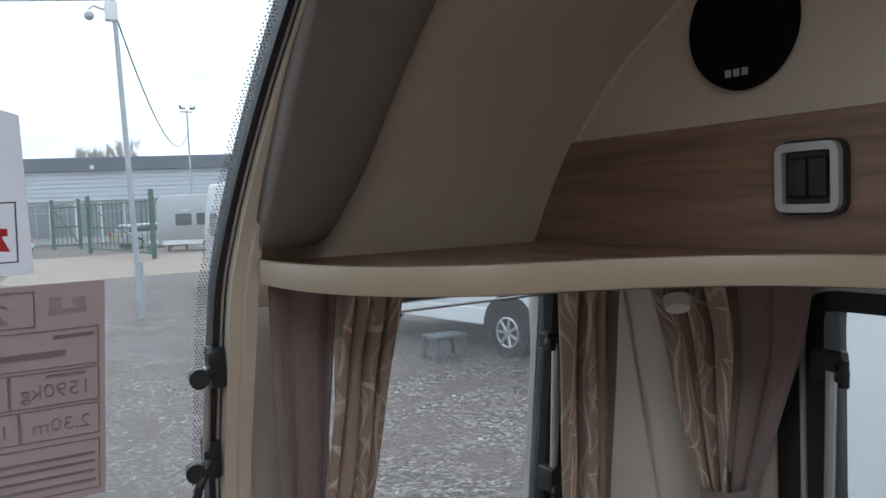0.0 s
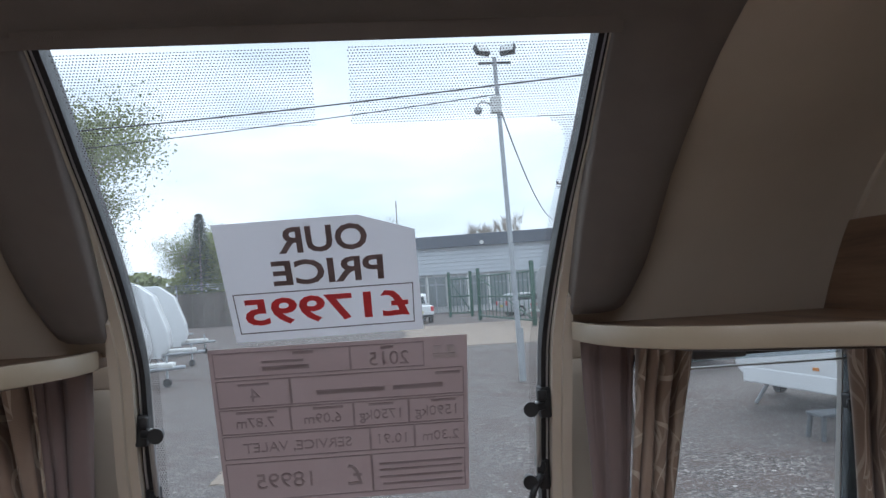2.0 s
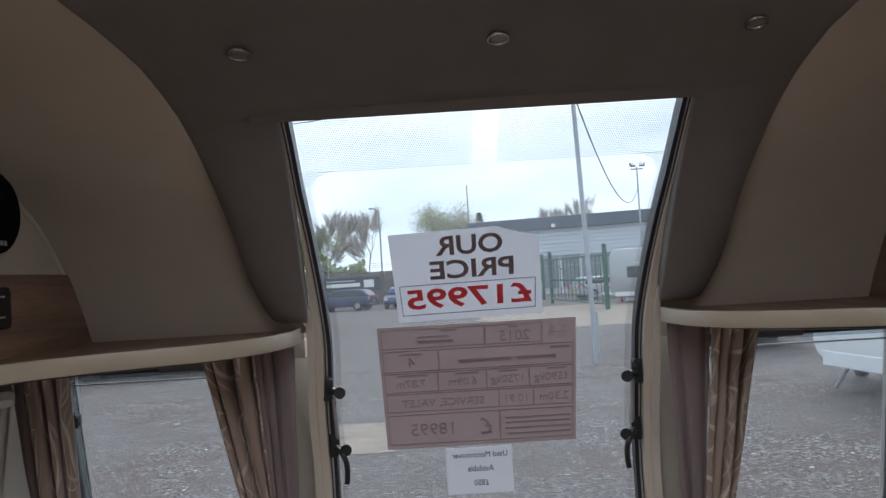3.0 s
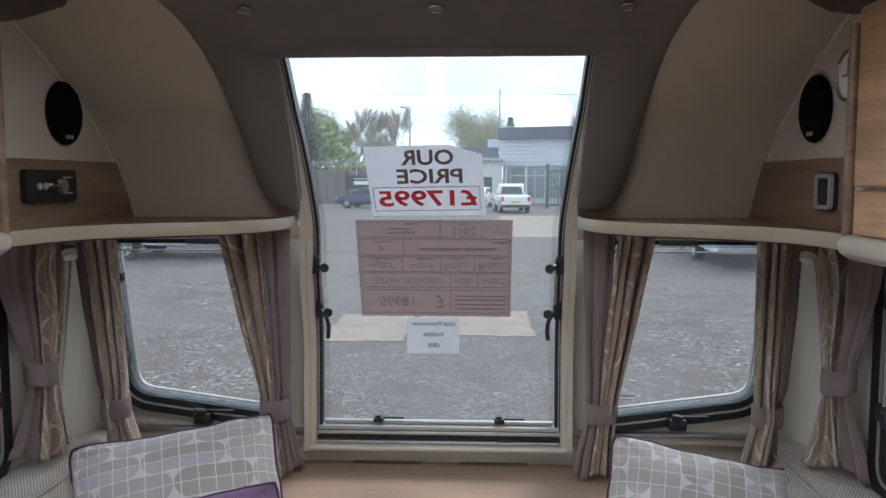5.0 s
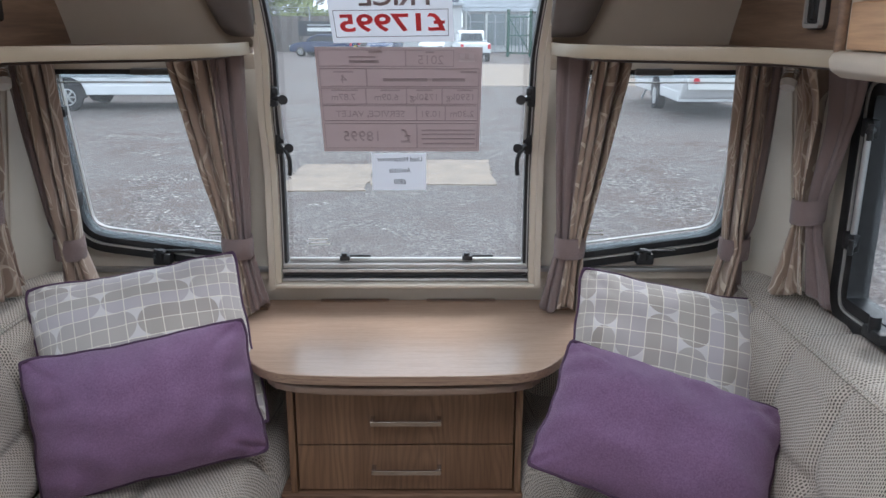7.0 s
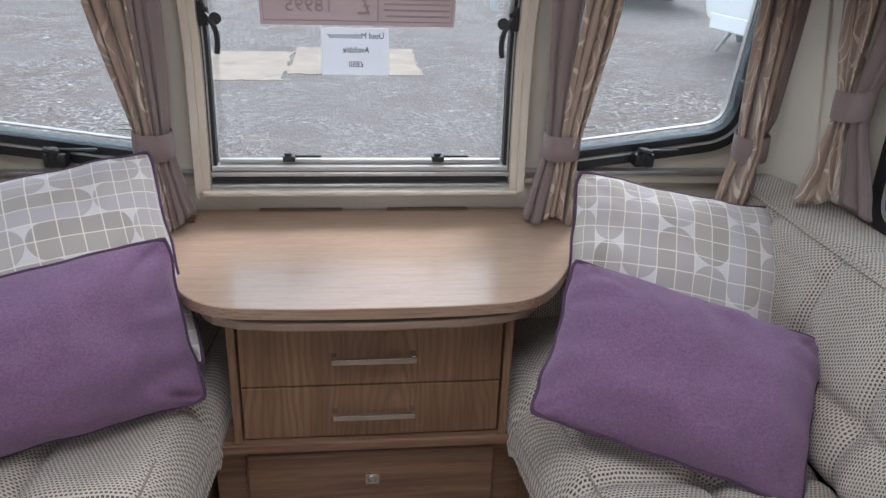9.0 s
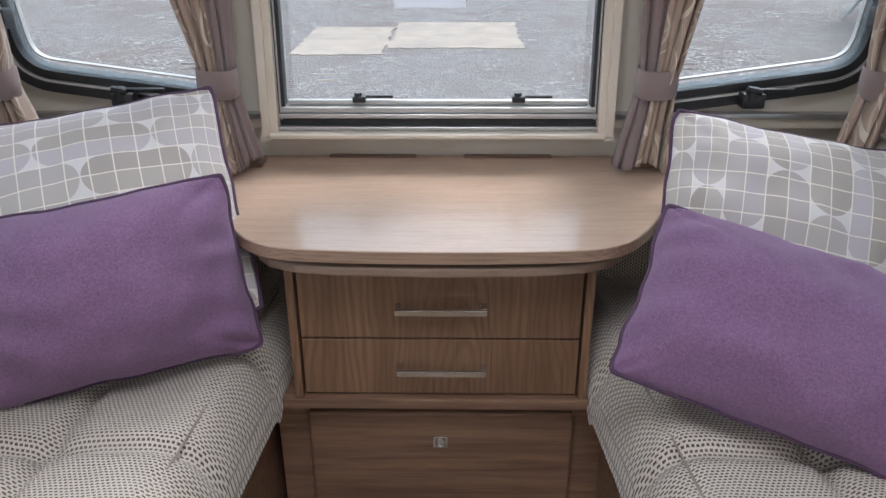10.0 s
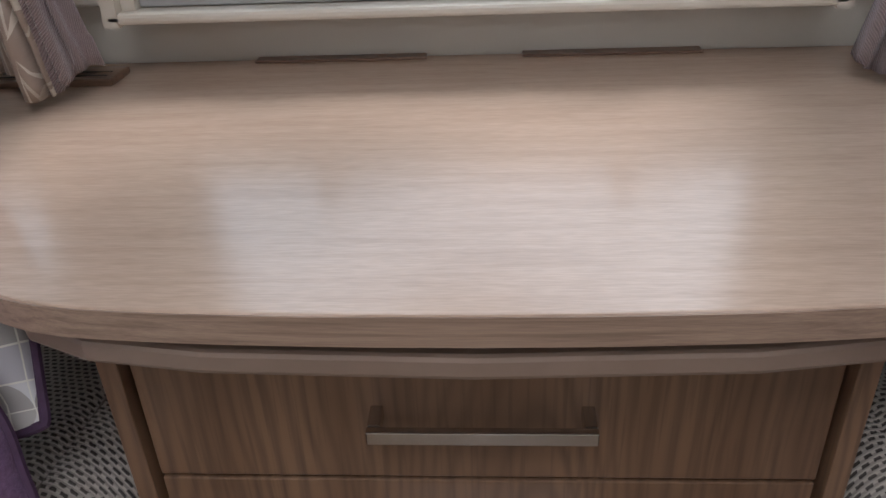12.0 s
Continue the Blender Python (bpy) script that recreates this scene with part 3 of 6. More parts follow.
def ring(poly, width, axis, a0, a1, bm=None):
    """A frame: the band between a polygon and the same shrunk by width, pushed along the axis."""
    b = bmesh.new()
    put = {"x": lambda p, a: (a, p[0], p[1]), "y": lambda p, a: (p[0], a, p[1]), "z": lambda p, a: (p[0], p[1], a)}[axis]
    inn = shrunk(poly, width)
    loops = [[b.verts.new(put(p, a)) for p in q] for q, a in ((poly, a0), (poly, a1), (inn, a1), (inn, a0))]
    n = len(poly)
    for k in range(4):
        for i in range(n):
            b.faces.new((loops[k][i], loops[k][(i + 1) % n], loops[(k + 1) % 4][(i + 1) % n], loops[(k + 1) % 4][i]))
    bmesh.ops.recalc_face_normals(b, faces=b.faces[:])
    return join(bm, b)


def strip(prof, xl, xr, thick, bm=None):
    """A curved board: follows the profile of (y, z) points, between x limits that may vary, with a thickness towards the front."""
    b = bmesh.new()
    n = len(prof)
    xl = xl if isinstance(xl, (list, tuple)) else [xl] * n
    xr = xr if isinstance(xr, (list, tuple)) else [xr] * n
    ins, out = [], []
    for i, p in enumerate(prof):
        d = Vector(prof[min(i + 1, n - 1)]) - Vector(prof[max(i - 1, 0)])
        d.normalize()
        nrm = Vector((d.y, -d.x))
        q = Vector(p) + nrm * thick
        ins.append((b.verts.new((xl[i], p[0], p[1])), b.verts.new((xr[i], p[0], p[1]))))
        out.append((b.verts.new((xl[i], q.x, q.y)), b.verts.new((xr[i], q.x, q.y))))
    for i in range(n - 1):
        b.faces.new((ins[i][0], ins[i][1], ins[i + 1][1], ins[i + 1][0]))
        b.faces.new((out[i][0], out[i + 1][0], out[i + 1][1], out[i][1]))
        b.faces.new((ins[i][0], ins[i + 1][0], out[i + 1][0], out[i][0]))
        b.faces.new((ins[i][1], out[i][1], out[i + 1][1], ins[i + 1][1]))
    b.faces.new((ins[0][0], out[0][0], out[0][1], ins[0][1]))
    b.faces.new((ins[-1][0], ins[-1][1], out[-1][1], out[-1][0]))
    bmesh.ops.recalc_face_normals(b, faces=b.faces[:])
    return join(bm, b)


def spline(pts, n):
    """Points along a smooth curve through the given ones."""
    pts = [Vector(p) for p in pts]
    ext = [2 * pts[0] - pts[1], *pts, 2 * pts[-1] - pts[-2]]
    out, m = [], len(pts) - 1
    for k in range(n):
        s = k / (n - 1) * m
        i = min(int(s), m - 1)
        t = s - i
        a, b, c, d = ext[i:i + 4]
        out.append(0.5 * (2 * b + (c - a) * t + (2 * a - 5 * b + 4 * c - d) * t * t + (3 * b - a - 3 * c + d) * t ** 3))
    return out


def surf(rows, us=None, vs=None, bm=None):
    """A sheet through rows of points, with lengths in metres as its UV."""
    b = bm or bmesh.new()
    uv = b.loops.layers.uv.verify()
    vv = [[b.verts.new(p) for p in r] for r in rows]
    for j in range(len(rows) - 1):
        for i in range(len(rows[0]) - 1):
            f = b.faces.new((vv[j][i], vv[j][i + 1], vv[j + 1][i + 1], vv[j + 1][i]))
            for lp, (a, c) in zip(f.loops, ((i, j), (i + 1, j), (i + 1, j + 1), (i, j + 1))):
                lp[uv].uv = (us[a], vs[c]) if us else (rows[c][a][0], rows[c][a][2])
    return b


def lettering(text, size, material, parent, m, name="lettering", align="CENTER", bold=0.0):
    """Raised letters in the built-in font, lying in the x-y plane of the pose m."""
    cu = bpy.data.curves.new(name, "FONT")
    cu.body, cu.size, cu.align_x, cu.align_y, cu.extrude = text, size, align, "CENTER", 0.0004
    cu.resolution_u, cu.offset = 3, bold * size
    tmp = bpy.data.objects.new("tmp_text", cu)
    me = bpy.data.meshes.new_from_object(tmp)
    bpy.data.objects.remove(tmp)
    me.transform(m)
    me.materials.clear()
    me.materials.append(material)
    ob = new(name, me)
    ob.parent = parent
    return ob

# ---------------------------------------------------------------- the caravan: shell
FLOOR, CEILING, HALF, REAR, GROUND = 0.05, 1.95, 1.03, -3.6, -0.45
SIDES = (("east", 1), ("west", -1))
GLASS_PROF = [p[:] for p in spline([(1.232, 0.875), (1.24, 1.0), (1.247, 1.12), (1.24, 1.22), (1.195, 1.36), (1.138, 1.485), (1.055, 1.60), (0.93, 1.725), (0.75, 1.862)], 33)]
INNER_PROF = [p[:] for p in spline([(1.055, 1.515), (1.0, 1.575), (0.935, 1.65), (0.85, 1.74), (0.76, 1.825), (0.70, 1.868)], 17)]
HEAD_PROF = [p[:] for p in spline([(0.70, 1.868), (0.60, 1.908), (0.48, 1.933), (0.35, 1.945), (0.29, 1.947)], 9)]
OUTER_PROF = [p[:] for p in spline([(1.125, 1.49), (1.085, 1.56), (1.03, 1.637), (0.94, 1.725), (0.822, 1.80), (0.70, 1.872), (0.55, 1.935), (0.28, 1.98)], 57)]


def taper(x, z):
    """The tall window narrows towards its head."""
    k = min(max((z - 1.3) / 0.55, 0.0), 1.0)
    return x * (1 - 0.085 * k) + 0.018 * k


def spread(x, z):
    """The pane takes over the frame's width towards the head."""
    k = min(max((z - 1.47) / 0.28, 0.0), 1.0)
    return taper(x + math.copysign(0.024 * k, x), z)


def edge_x(z):
    """Half width of the taupe surround at a height on the vault."""
    return float(np.interp(z, (1.49, 1.52, 1.56, 1.60, 1.66, 1.75, 1.83, 1.88, 1.92, 1.95, 1.98), (0.405, 0.424, 0.444, 0.456, 0.464, 0.467, 0.469, 0.474, 0.488, 0.508, 0.535)))


def behind(p):
    """The point of the vault's curve nearest to a point of the surround's curve."""
    return min(OUTER_PROF, key=lambda q: (q[0] - p[0]) ** 2 + (q[1] - p[1]) ** 2)


def shell():
    f = tagged(part("floor", box(-HALF, HALF, REAR, 1.29, FLOOR - 0.05, FLOOR), wood("floor_vinyl", (0.3, 0.22, 0.15), (0.26, 0.19, 0.13), (0.2, 0.14, 0.1), (6, 0.5, 6))),
               "brown wood-effect vinyl caravan floor", "floor", kind="structure")
    b = box(-HALF - 0.04, HALF + 0.04, 1.27, 1.30, FLOOR, 0.862)
    for s in (1, -1):
        x0, x1 = sorted((s * 0.372, s * 0.45))
        box(x0, x1, 1.25, 1.29, 0.862, 1.50, bm=b)
        x0, x1 = sorted((s * 0.93, s * 1.07))
        box(x0, x1, 1.25, 1.29, 0.862, 1.50, bm=b)
        x0, x1 = sorted((s * 0.45, s * 0.93))
        box(x0, x1, 1.25, 1.29, 1.448, 1.50, bm=b)
        prism([(s * 0.45, 0.862), (s * 0.93, 0.862), (s * 0.93, 0.963), (s * 0.45, 0.890)], "y", 1.25, 1.29, bm=b)
    tagged(part("wall_front", b, CREAM), "cream front wall with three window openings", "wall", kind="structure")
    for name, s in SIDES:
        x0, x1 = sorted((s * HALF, s * (HALF + 0.035)))
        b = box(x0, x1, REAR, 1.29, FLOOR, 0.93)
        box(x0, x1, 0.80, 1.29, 0.93, 1.44, bm=b)
        box(x0, x1, -1.20, -0.50, 0.93, 1.44, bm=b)
        box(x0, x1, REAR, -2.9, 0.93, 1.44, bm=b)
        box(x0, x1, REAR, 1.29, 1.44, CEILING + 0.03, bm=b)
        tagged(part("wall_" + name, b, CREAM), "cream side wall with a window opening", "wall", kind="structure")
        # slanted boards close the front corners below the shelf
        c = prism([(s * 1.03, 0.93), (s * 1.03, 0.96), (s * 0.955, 1.25), (s * 0.935, 1.25)], "z", 0.80, 1.474)
        tagged(part("corner_board", c, CREAM), "cream slanted corner board between the windows", "panel", "corner boards", "structure")
        c = rod((s * 1.002, 1.02, 0.86), (s * 0.975, 1.11, 1.46), 0.004, 6)
        part("board_joint", c, TRIM, bpy.data.objects["corner_board" if s > 0 else "corner_board.001"])
    tagged(part("wall_rear", box(-HALF, HALF, REAR - 0.03, REAR, FLOOR, CEILING), CREAM), "plain cream rear partition", "wall", kind="structure")
    c = box(-HALF, HALF, -1.5, -0.42, CEILING, CEILING + 0.03)
    box(-HALF, HALF, REAR, -2.3, CEILING, CEILING + 0.03, bm=c)
    box(-HALF, -0.35, -2.3, -1.5, CEILING, CEILING + 0.03, bm=c)
    box(0.35, HALF, -2.3, -1.5, CEILING, CEILING + 0.03, bm=c)
    box(-HALF, -0.30, -0.42, 0.29, CEILING, CEILING + 0.03, bm=c)
    box(0.30, HALF, -0.42, 0.29, CEILING, CEILING + 0.03, bm=c)
    tagged(part("ceiling", c, CEIL), "pale ceiling board", "ceiling", kind="structure")


def front_canopy():
    """The lined vault above the shelf: taupe surround round the tall window, beige side panels."""
    t = thing("window_surround", "taupe fabric-lined surround arching from shelf to ceiling over the window", "panel", kind="structure")
    b = bmesh.new()
    prof = INNER_PROF + HEAD_PROF[1:]
    rows = []
    for y, z in prof:
        oy, oz = behind((y, z))
        e = edge_x(oz)
        # the padding rolls back on to the vault at its sides
        roll = [(e, 1.12), (e - 0.004, 0.72), (e - 0.014, 0.34), (e - 0.030, 0.10), (e - 0.052, 0.0)]
        inn = taper(0.368, z), taper(-0.368, z)
        east = 0.028
        row = [(-x, y + (oy - y) * k, z + (oz - z) * k) for x, k in roll] + [(inn[1], y, z), (0, y, z), (inn[0], y, z)] + [(x + east, y + (oy - y) * k, z + (oz - z) * k) for x, k in roll[::-1]]
        rows.append([b.verts.new(p) for p in row])
    head = len(INNER_PROF) - 1
    for k in range(len(prof) - 1):
        for c in range(12):
            if k < head and c in (5, 6):
                continue
            b.faces.new((rows[k][c], rows[k][c + 1], rows[k + 1][c + 1], rows[k + 1][c]))
    loose = [v for v in b.verts if not v.link_faces]
    bmesh.ops.delete(b, geom=loose, context="VERTS")
    bmesh.ops.recalc_face_normals(b, faces=b.faces[:])
    lining = part("lining", b, FABRIC_DARK, t, smooth=True, angle=80)
    so = lining.modifiers.new("padding", "SOLIDIFY")
    so.thickness, so.offset, so.use_even_offset = 0.045, 1.0 if sum(p.normal.y * p.area for p in lining.data.polygons) > 0 else -1.0, True
    part("head_lip", strip([(0.715, 1.852), (0.70, 1.872)], -0.36, 0.36, 0.02), FABRIC_DARK, t)
    for s in (1, -1):
        v = thing("vault_panel", "beige curved lining panel between shelf and ceiling", "panel", "vault panels", "structure")
        part("board", strip(OUTER_PROF, [s * (edge_x(p[1]) - 0.05) for p in OUTER_PROF], s * 0.86, 0.03), FABRIC_LIGHT, v, smooth=True)
        w = thing("upper_side_wall", "beige upper side wall above the walnut strip", "wall", "upper side walls", "structure")
        x0, x1 = sorted((s * 0.822, s * 1.025))
        part("board", box(x0, x1, 0.44, 1.2, 1.64, CEILING + 0.01), FABRIC_LIGHT, w)
        # pale bead where vault and wall meet
        part("bead", tube([(s * 0.821, p[0] - 0.004, p[1]) for p in OUTER_PROF if p[1] > 1.62], 0.005, 6), TRIM, w, smooth=True)
        x0, x1 = sorted((s * 0.814, s * 1.02))
        tagged(part("backboard", box(x0, x1, 0.44, 1.18, 1.49, 1.64, 0.002), WOOD_SIDE), "walnut laminate strip along the back of the shelf", "panel", "shelf backboards", "structure")


def shelf(s):
    t = thing("corner_shelf", "walnut-topped corner shelf with a curved cream front edge", "shelf", "corner shelves")
    edge = [(s * x, y) for x, y in ((0.368, 1.075), (0.372, 0.97), (0.392, 0.885), (0.425, 0.825), (0.48, 0.775), (0.56, 0.735), (0.63, 0.695), (0.69, 0.64), (0.73, 0.57), (0.745, 0.49), (0.747, 0.42))]
    curve = [p[:] for p in spline(edge, 36)]
    inner = [(x + s * 0.008, y + 0.006) for x, y in curve]
    part("board", prism([*inner, (s * 0.90, 0.42), (s * 0.90, 1.16), (s * 0.376, 1.16)], "z", 1.474, 1.497), WOOD_SIDE, t)
    b = bmesh.new()
    rows = []
    for dx, z in ((0.012, 1.4735), (0.0, 1.4735), (-0.0025, 1.4745), (-0.003, 1.4765), (-0.003, 1.5), (-0.0022, 1.502), (0.0, 1.503), (0.0025, 1.503), (0.003, 1.4975)):
        rows.append([(x + s * dx, y + dx * 0.7, z) for x, y in curve])
    surf(rows, bm=b)
    bmesh.ops.recalc_face_normals(b, faces=b.faces[:])
    part("front_edge", b, SHELFEDGE, t, smooth=True)
    under = [(x + s * 0.05, y + 0.04) for x, y in curve]
    part("curtain_rail", tube([(x, y, 1.4695) for x, y in under], 0.0045, 6), WOOD_AND_SHADE, t)


def locker(s):
    t = thing("overhead_locker", "walnut overhead locker with a rounded cream underside" + (" and a chrome catch" if s < 0 else ""), "cupboard", "overhead lockers")
    X, Y = s * 0.745, 0.44
    lo, hi = sorted((X + s * 0.012, s * HALF))
    part("body", box(lo, hi, -2.4, Y, 1.47, CEILING - 0.004, 0.006), FABRIC_LIGHT, t)
    part("end_trim", tube([(X + s * 0.004, Y - 0.004, z) for z in np.linspace(1.50, 1.86, 8)], 0.009, 10), WOOD_SIDE, t, smooth=True)
    for i, (a, b) in enumerate(((0.40, -0.44), (-0.45, -1.28), (-1.29, -2.2))):
        lo, hi = sorted((X - s * 0.006, X + s * 0.014))
        d = part("door", box(lo, hi, b, a, 1.585, 1.88, 0.004), WOOD_LOCKER, t)
        lo, hi = sorted((X - s * 0.004, X + s * 0.013))
        part("rail", box(lo, hi, b, a, 1.505, 1.578, 0.003), WOOD_LOCKER, t)
        part("handle", box(*sorted((X - s * 0.022, X - s * 0.004)), (a + b) / 2 - 0.06, (a + b) / 2 + 0.06, 1.536, 1.55, 0.004), CHROME, t)
    # rounded cream underside
    sec = [(X + s * 0.02, 1.505), (X - s * 0.012, 1.50), (X - s * 0.018, 1.488), (X - s * 0.014, 1.472), (X + s * 0.005, 1.46), (X + s * 0.09, 1.454), (X + s * 0.28, 1.454), (X + s * 0.28, 1.505)]
    part("underside", prism(rounded(sec, 0.012, 3), "y", -2.4, Y - 0.012, 0.006), TRIM, t, smooth=True)
    over = 0.085 if s > 0 else 0.12
    sec = [(X + s * 0.02, 1.885), (X - s * 0.02, 1.89), (X - s * (over - 0.02), 1.912), (X - s * over, 1.946), (X + s * 0.05, 1.946), (X + s * 0.05, 1.885)]
    part("cornice", prism(rounded(sec, 0.01, 3), "y", -2.4, Y + 0.05, 0.006), WOOD_AND_SHADE, t, smooth=True)


def latch(parent, s, y, z, hook):
    """A black window catch with its stay; hook adds the curved handle."""
    b = box(*sorted((s * 0.322, s * 0.342)), y - 0.012, y + 0.02, z - 0.026, z + 0.026, 0.004)
    box(*sorted((s * 0.318, s * 0.334)), y - 0.018, y - 0.004, z + 0.004, z + 0.022, 0.003, bm=b)
    rod((s * 0.328, y - 0.016, z - 0.004), (s * 0.306, y - 0.024, z - 0.006), 0.0065, 10, bm=b)
    rod((s * 0.302, y - 0.036, z - 0.006), (s * 0.304, y - 0.012, z - 0.006), 0.0125, 14, r2=0.010, bm=b)
    if hook:
        tube([p for p in spline([(s * 0.325, y - 0.02, z + 0.0), (s * 0.312, y - 0.032, z - 0.012), (s * 0.303, y - 0.036, z - 0.03), (s * 0.301, y - 0.034, z - 0.055), (s * 0.304, y - 0.034, z - 0.078)], 10)], 0.006, 8, bm=b)
    part("catch", b, BLACK, parent, "black plastic window catch", smooth=True)


def bent(s, back, xa, xb, thick, top=9.0):
    """A strip beside the tall window, set back into the room from the pane."""
    foot = [(GLASS_PROF[0][0] - back, 0.838)] if back > 0.04 else []
    prof = foot + [(y - back * (1 - 0.75 * min(max((z - 1.4) / 0.45, 0.0), 1.0)), z) for y, z in GLASS_PROF if z < top]
    def across(x, z):
        return taper(s * x, z) if x > 0.36 else spread(s * x, z)
    return strip(prof, [across(xa, p[1]) for p in prof], [max(across(xb, p[1]), across(xa, p[1]) + 0.002, key=lambda v: v * s) if s > 0 else min(across(xb, p[1]), across(xa, p[1]) - 0.002) for p in prof], thick)


def centre_window():
    w = thing("window_1", "tall curved caravan front window with black seal and cream frame", "window", kind="structure")
    pane = part("pane", strip(GLASS_PROF, [spread(-0.338, p[1]) for p in GLASS_PROF], [spread(0.338, p[1]) for p in GLASS_PROF], 0.006), GLASS, w, smooth=True)
    pane.visible_shadow = False
    for s in (1, -1):
        part("seal", bent(s, 0.022, 0.329, 0.343, 0.03), BLACK, w, smooth=True)
        part("groove", bent(s, 0.026, 0.337, 0.340, 0.02), ALU, w, smooth=True)
        part("side_frame", bent(s, 0.046, 0.3432, 0.366, 0.06), TRIM, w, smooth=True)
        b = bent(s, 0.06, 0.358, 0.374, 0.08, 1.56)
        part("outer_frame", b, TRIM, w, smooth=True)
        z1, z2 = 1.366, 1.236
        latch(w, s, 1.165, z1, False)
        latch(w, s, 1.212, z2, True)
        part("stay", rod((s * 0.322, 1.205, z2 - 0.01), (s * 0.322, 1.17, z1), 0.005, 8), ALU, w)
    # foot of the window: frame, blind slot and aluminium rails
    part("foot_frame", box(-0.372, 0.372, 1.172, 1.27, 0.8405, 0.852, 0.004), TRIM, w)
    part("rail", box(-0.343, 0.343, 1.197, 1.25, 0.853, 0.862, 0.002), ALU, w)
    part("blind_slot", box(-0.343, 0.343, 1.212, 1.26, 0.863, 0.878, 0.001), BLACK, w)
    part("rail", box(-0.343, 0.343, 1.200, 1.25, 0.879, 0.889, 0.002), ALU, w)
    part("rail", box(-0.340, 0.340, 1.206, 1.24, 0.890, 0.902, 0.002), SILVER, w)
    part("glass_bead", box(-0.325, 0.325, 1.222, 1.236, 0.903, 0.914, 0.003), SILVER, w)
    for x in (-0.165, 0.175):
        b = box(x - 0.016, x + 0.012, 1.195, 1.222, 0.914, 0.928, 0.003)
        rod((x - 0.004, 1.203, 0.922), (x - 0.004, 1.203, 0.935), 0.008, 10, bm=b)
        box(x, x + 0.07, 1.206, 1.214, 0.922, 0.928, 0.002, bm=b)
        part("catch", b, BLACK, w, "black plastic window catch")
    # small etched marks low on the pane
    for k, wd in ((0, 0.055), (1, 0.06)):
        part("etched_mark", box(-0.27, -0.27 + wd, 1.226, 1.2265, 0.965 - 0.012 * k, 0.970 - 0.012 * k), WHITE, w)


def dot_band():
    """Printed dots on the top of the tall window's pane, and down its sides."""
    b = bmesh.new()
    prof = [Vector(p) for p in GLASS_PROF]
    cum = [0.0]
    for i in range(1, len(prof)):
        cum.append(cum[-1] + (prof[i] - prof[i - 1]).length)
    total, pitch = cum[-1], 0.0042

    def dot(x, sarc, r):
        y, z = np.interp(sarc, cum, [p.x for p in prof]), np.interp(sarc, cum, [p.y for p in prof])
        y2, z2 = np.interp(sarc + 0.004, cum, [p.x for p in prof]), np.interp(sarc + 0.004, cum, [p.y for p in prof])
        d = Vector((0, y2 - y, z2 - z))
        if d.length < 1e-6:
            return
        d = d.normalized() * r
        c = Vector((spread(x, z), y - 0.0015, z))
        vs = [b.verts.new(c + Vector((r, 0, 0))), b.verts.new(c + d), b.verts.new(c - Vector((r, 0, 0))), b.verts.new(c - d)]
        b.faces.new(vs)
    band = 0.125
    for j in range(int(band / pitch)):
        for i in range(int(0.64 / pitch)):
            dot(-0.32 + (i + 0.5 * (j % 2)) * pitch, total - 0.008 - j * pitch, 0.00115)
    for j in range(int((total - band) / pitch)):
        for s in (1, -1):
            rise = max(0.0, (j * pitch + 0.03 - (total - band - 0.055)) / 0.055)
            if rise >= 1:
                continue
            extra = 0.055 * (1 - math.sqrt(1 - rise * rise))
            for i in range(3 + int(extra / pitch)):
                dot(s * (0.323 - (i + 0.5 * (j % 2)) * pitch), j * pitch + 0.03, 0.0014)
    ob = part("printed_dots", b, INKGREY, bpy.data.objects["window_1"], "grey dots printed on the pane")
    ob["kind"] = "stuff"


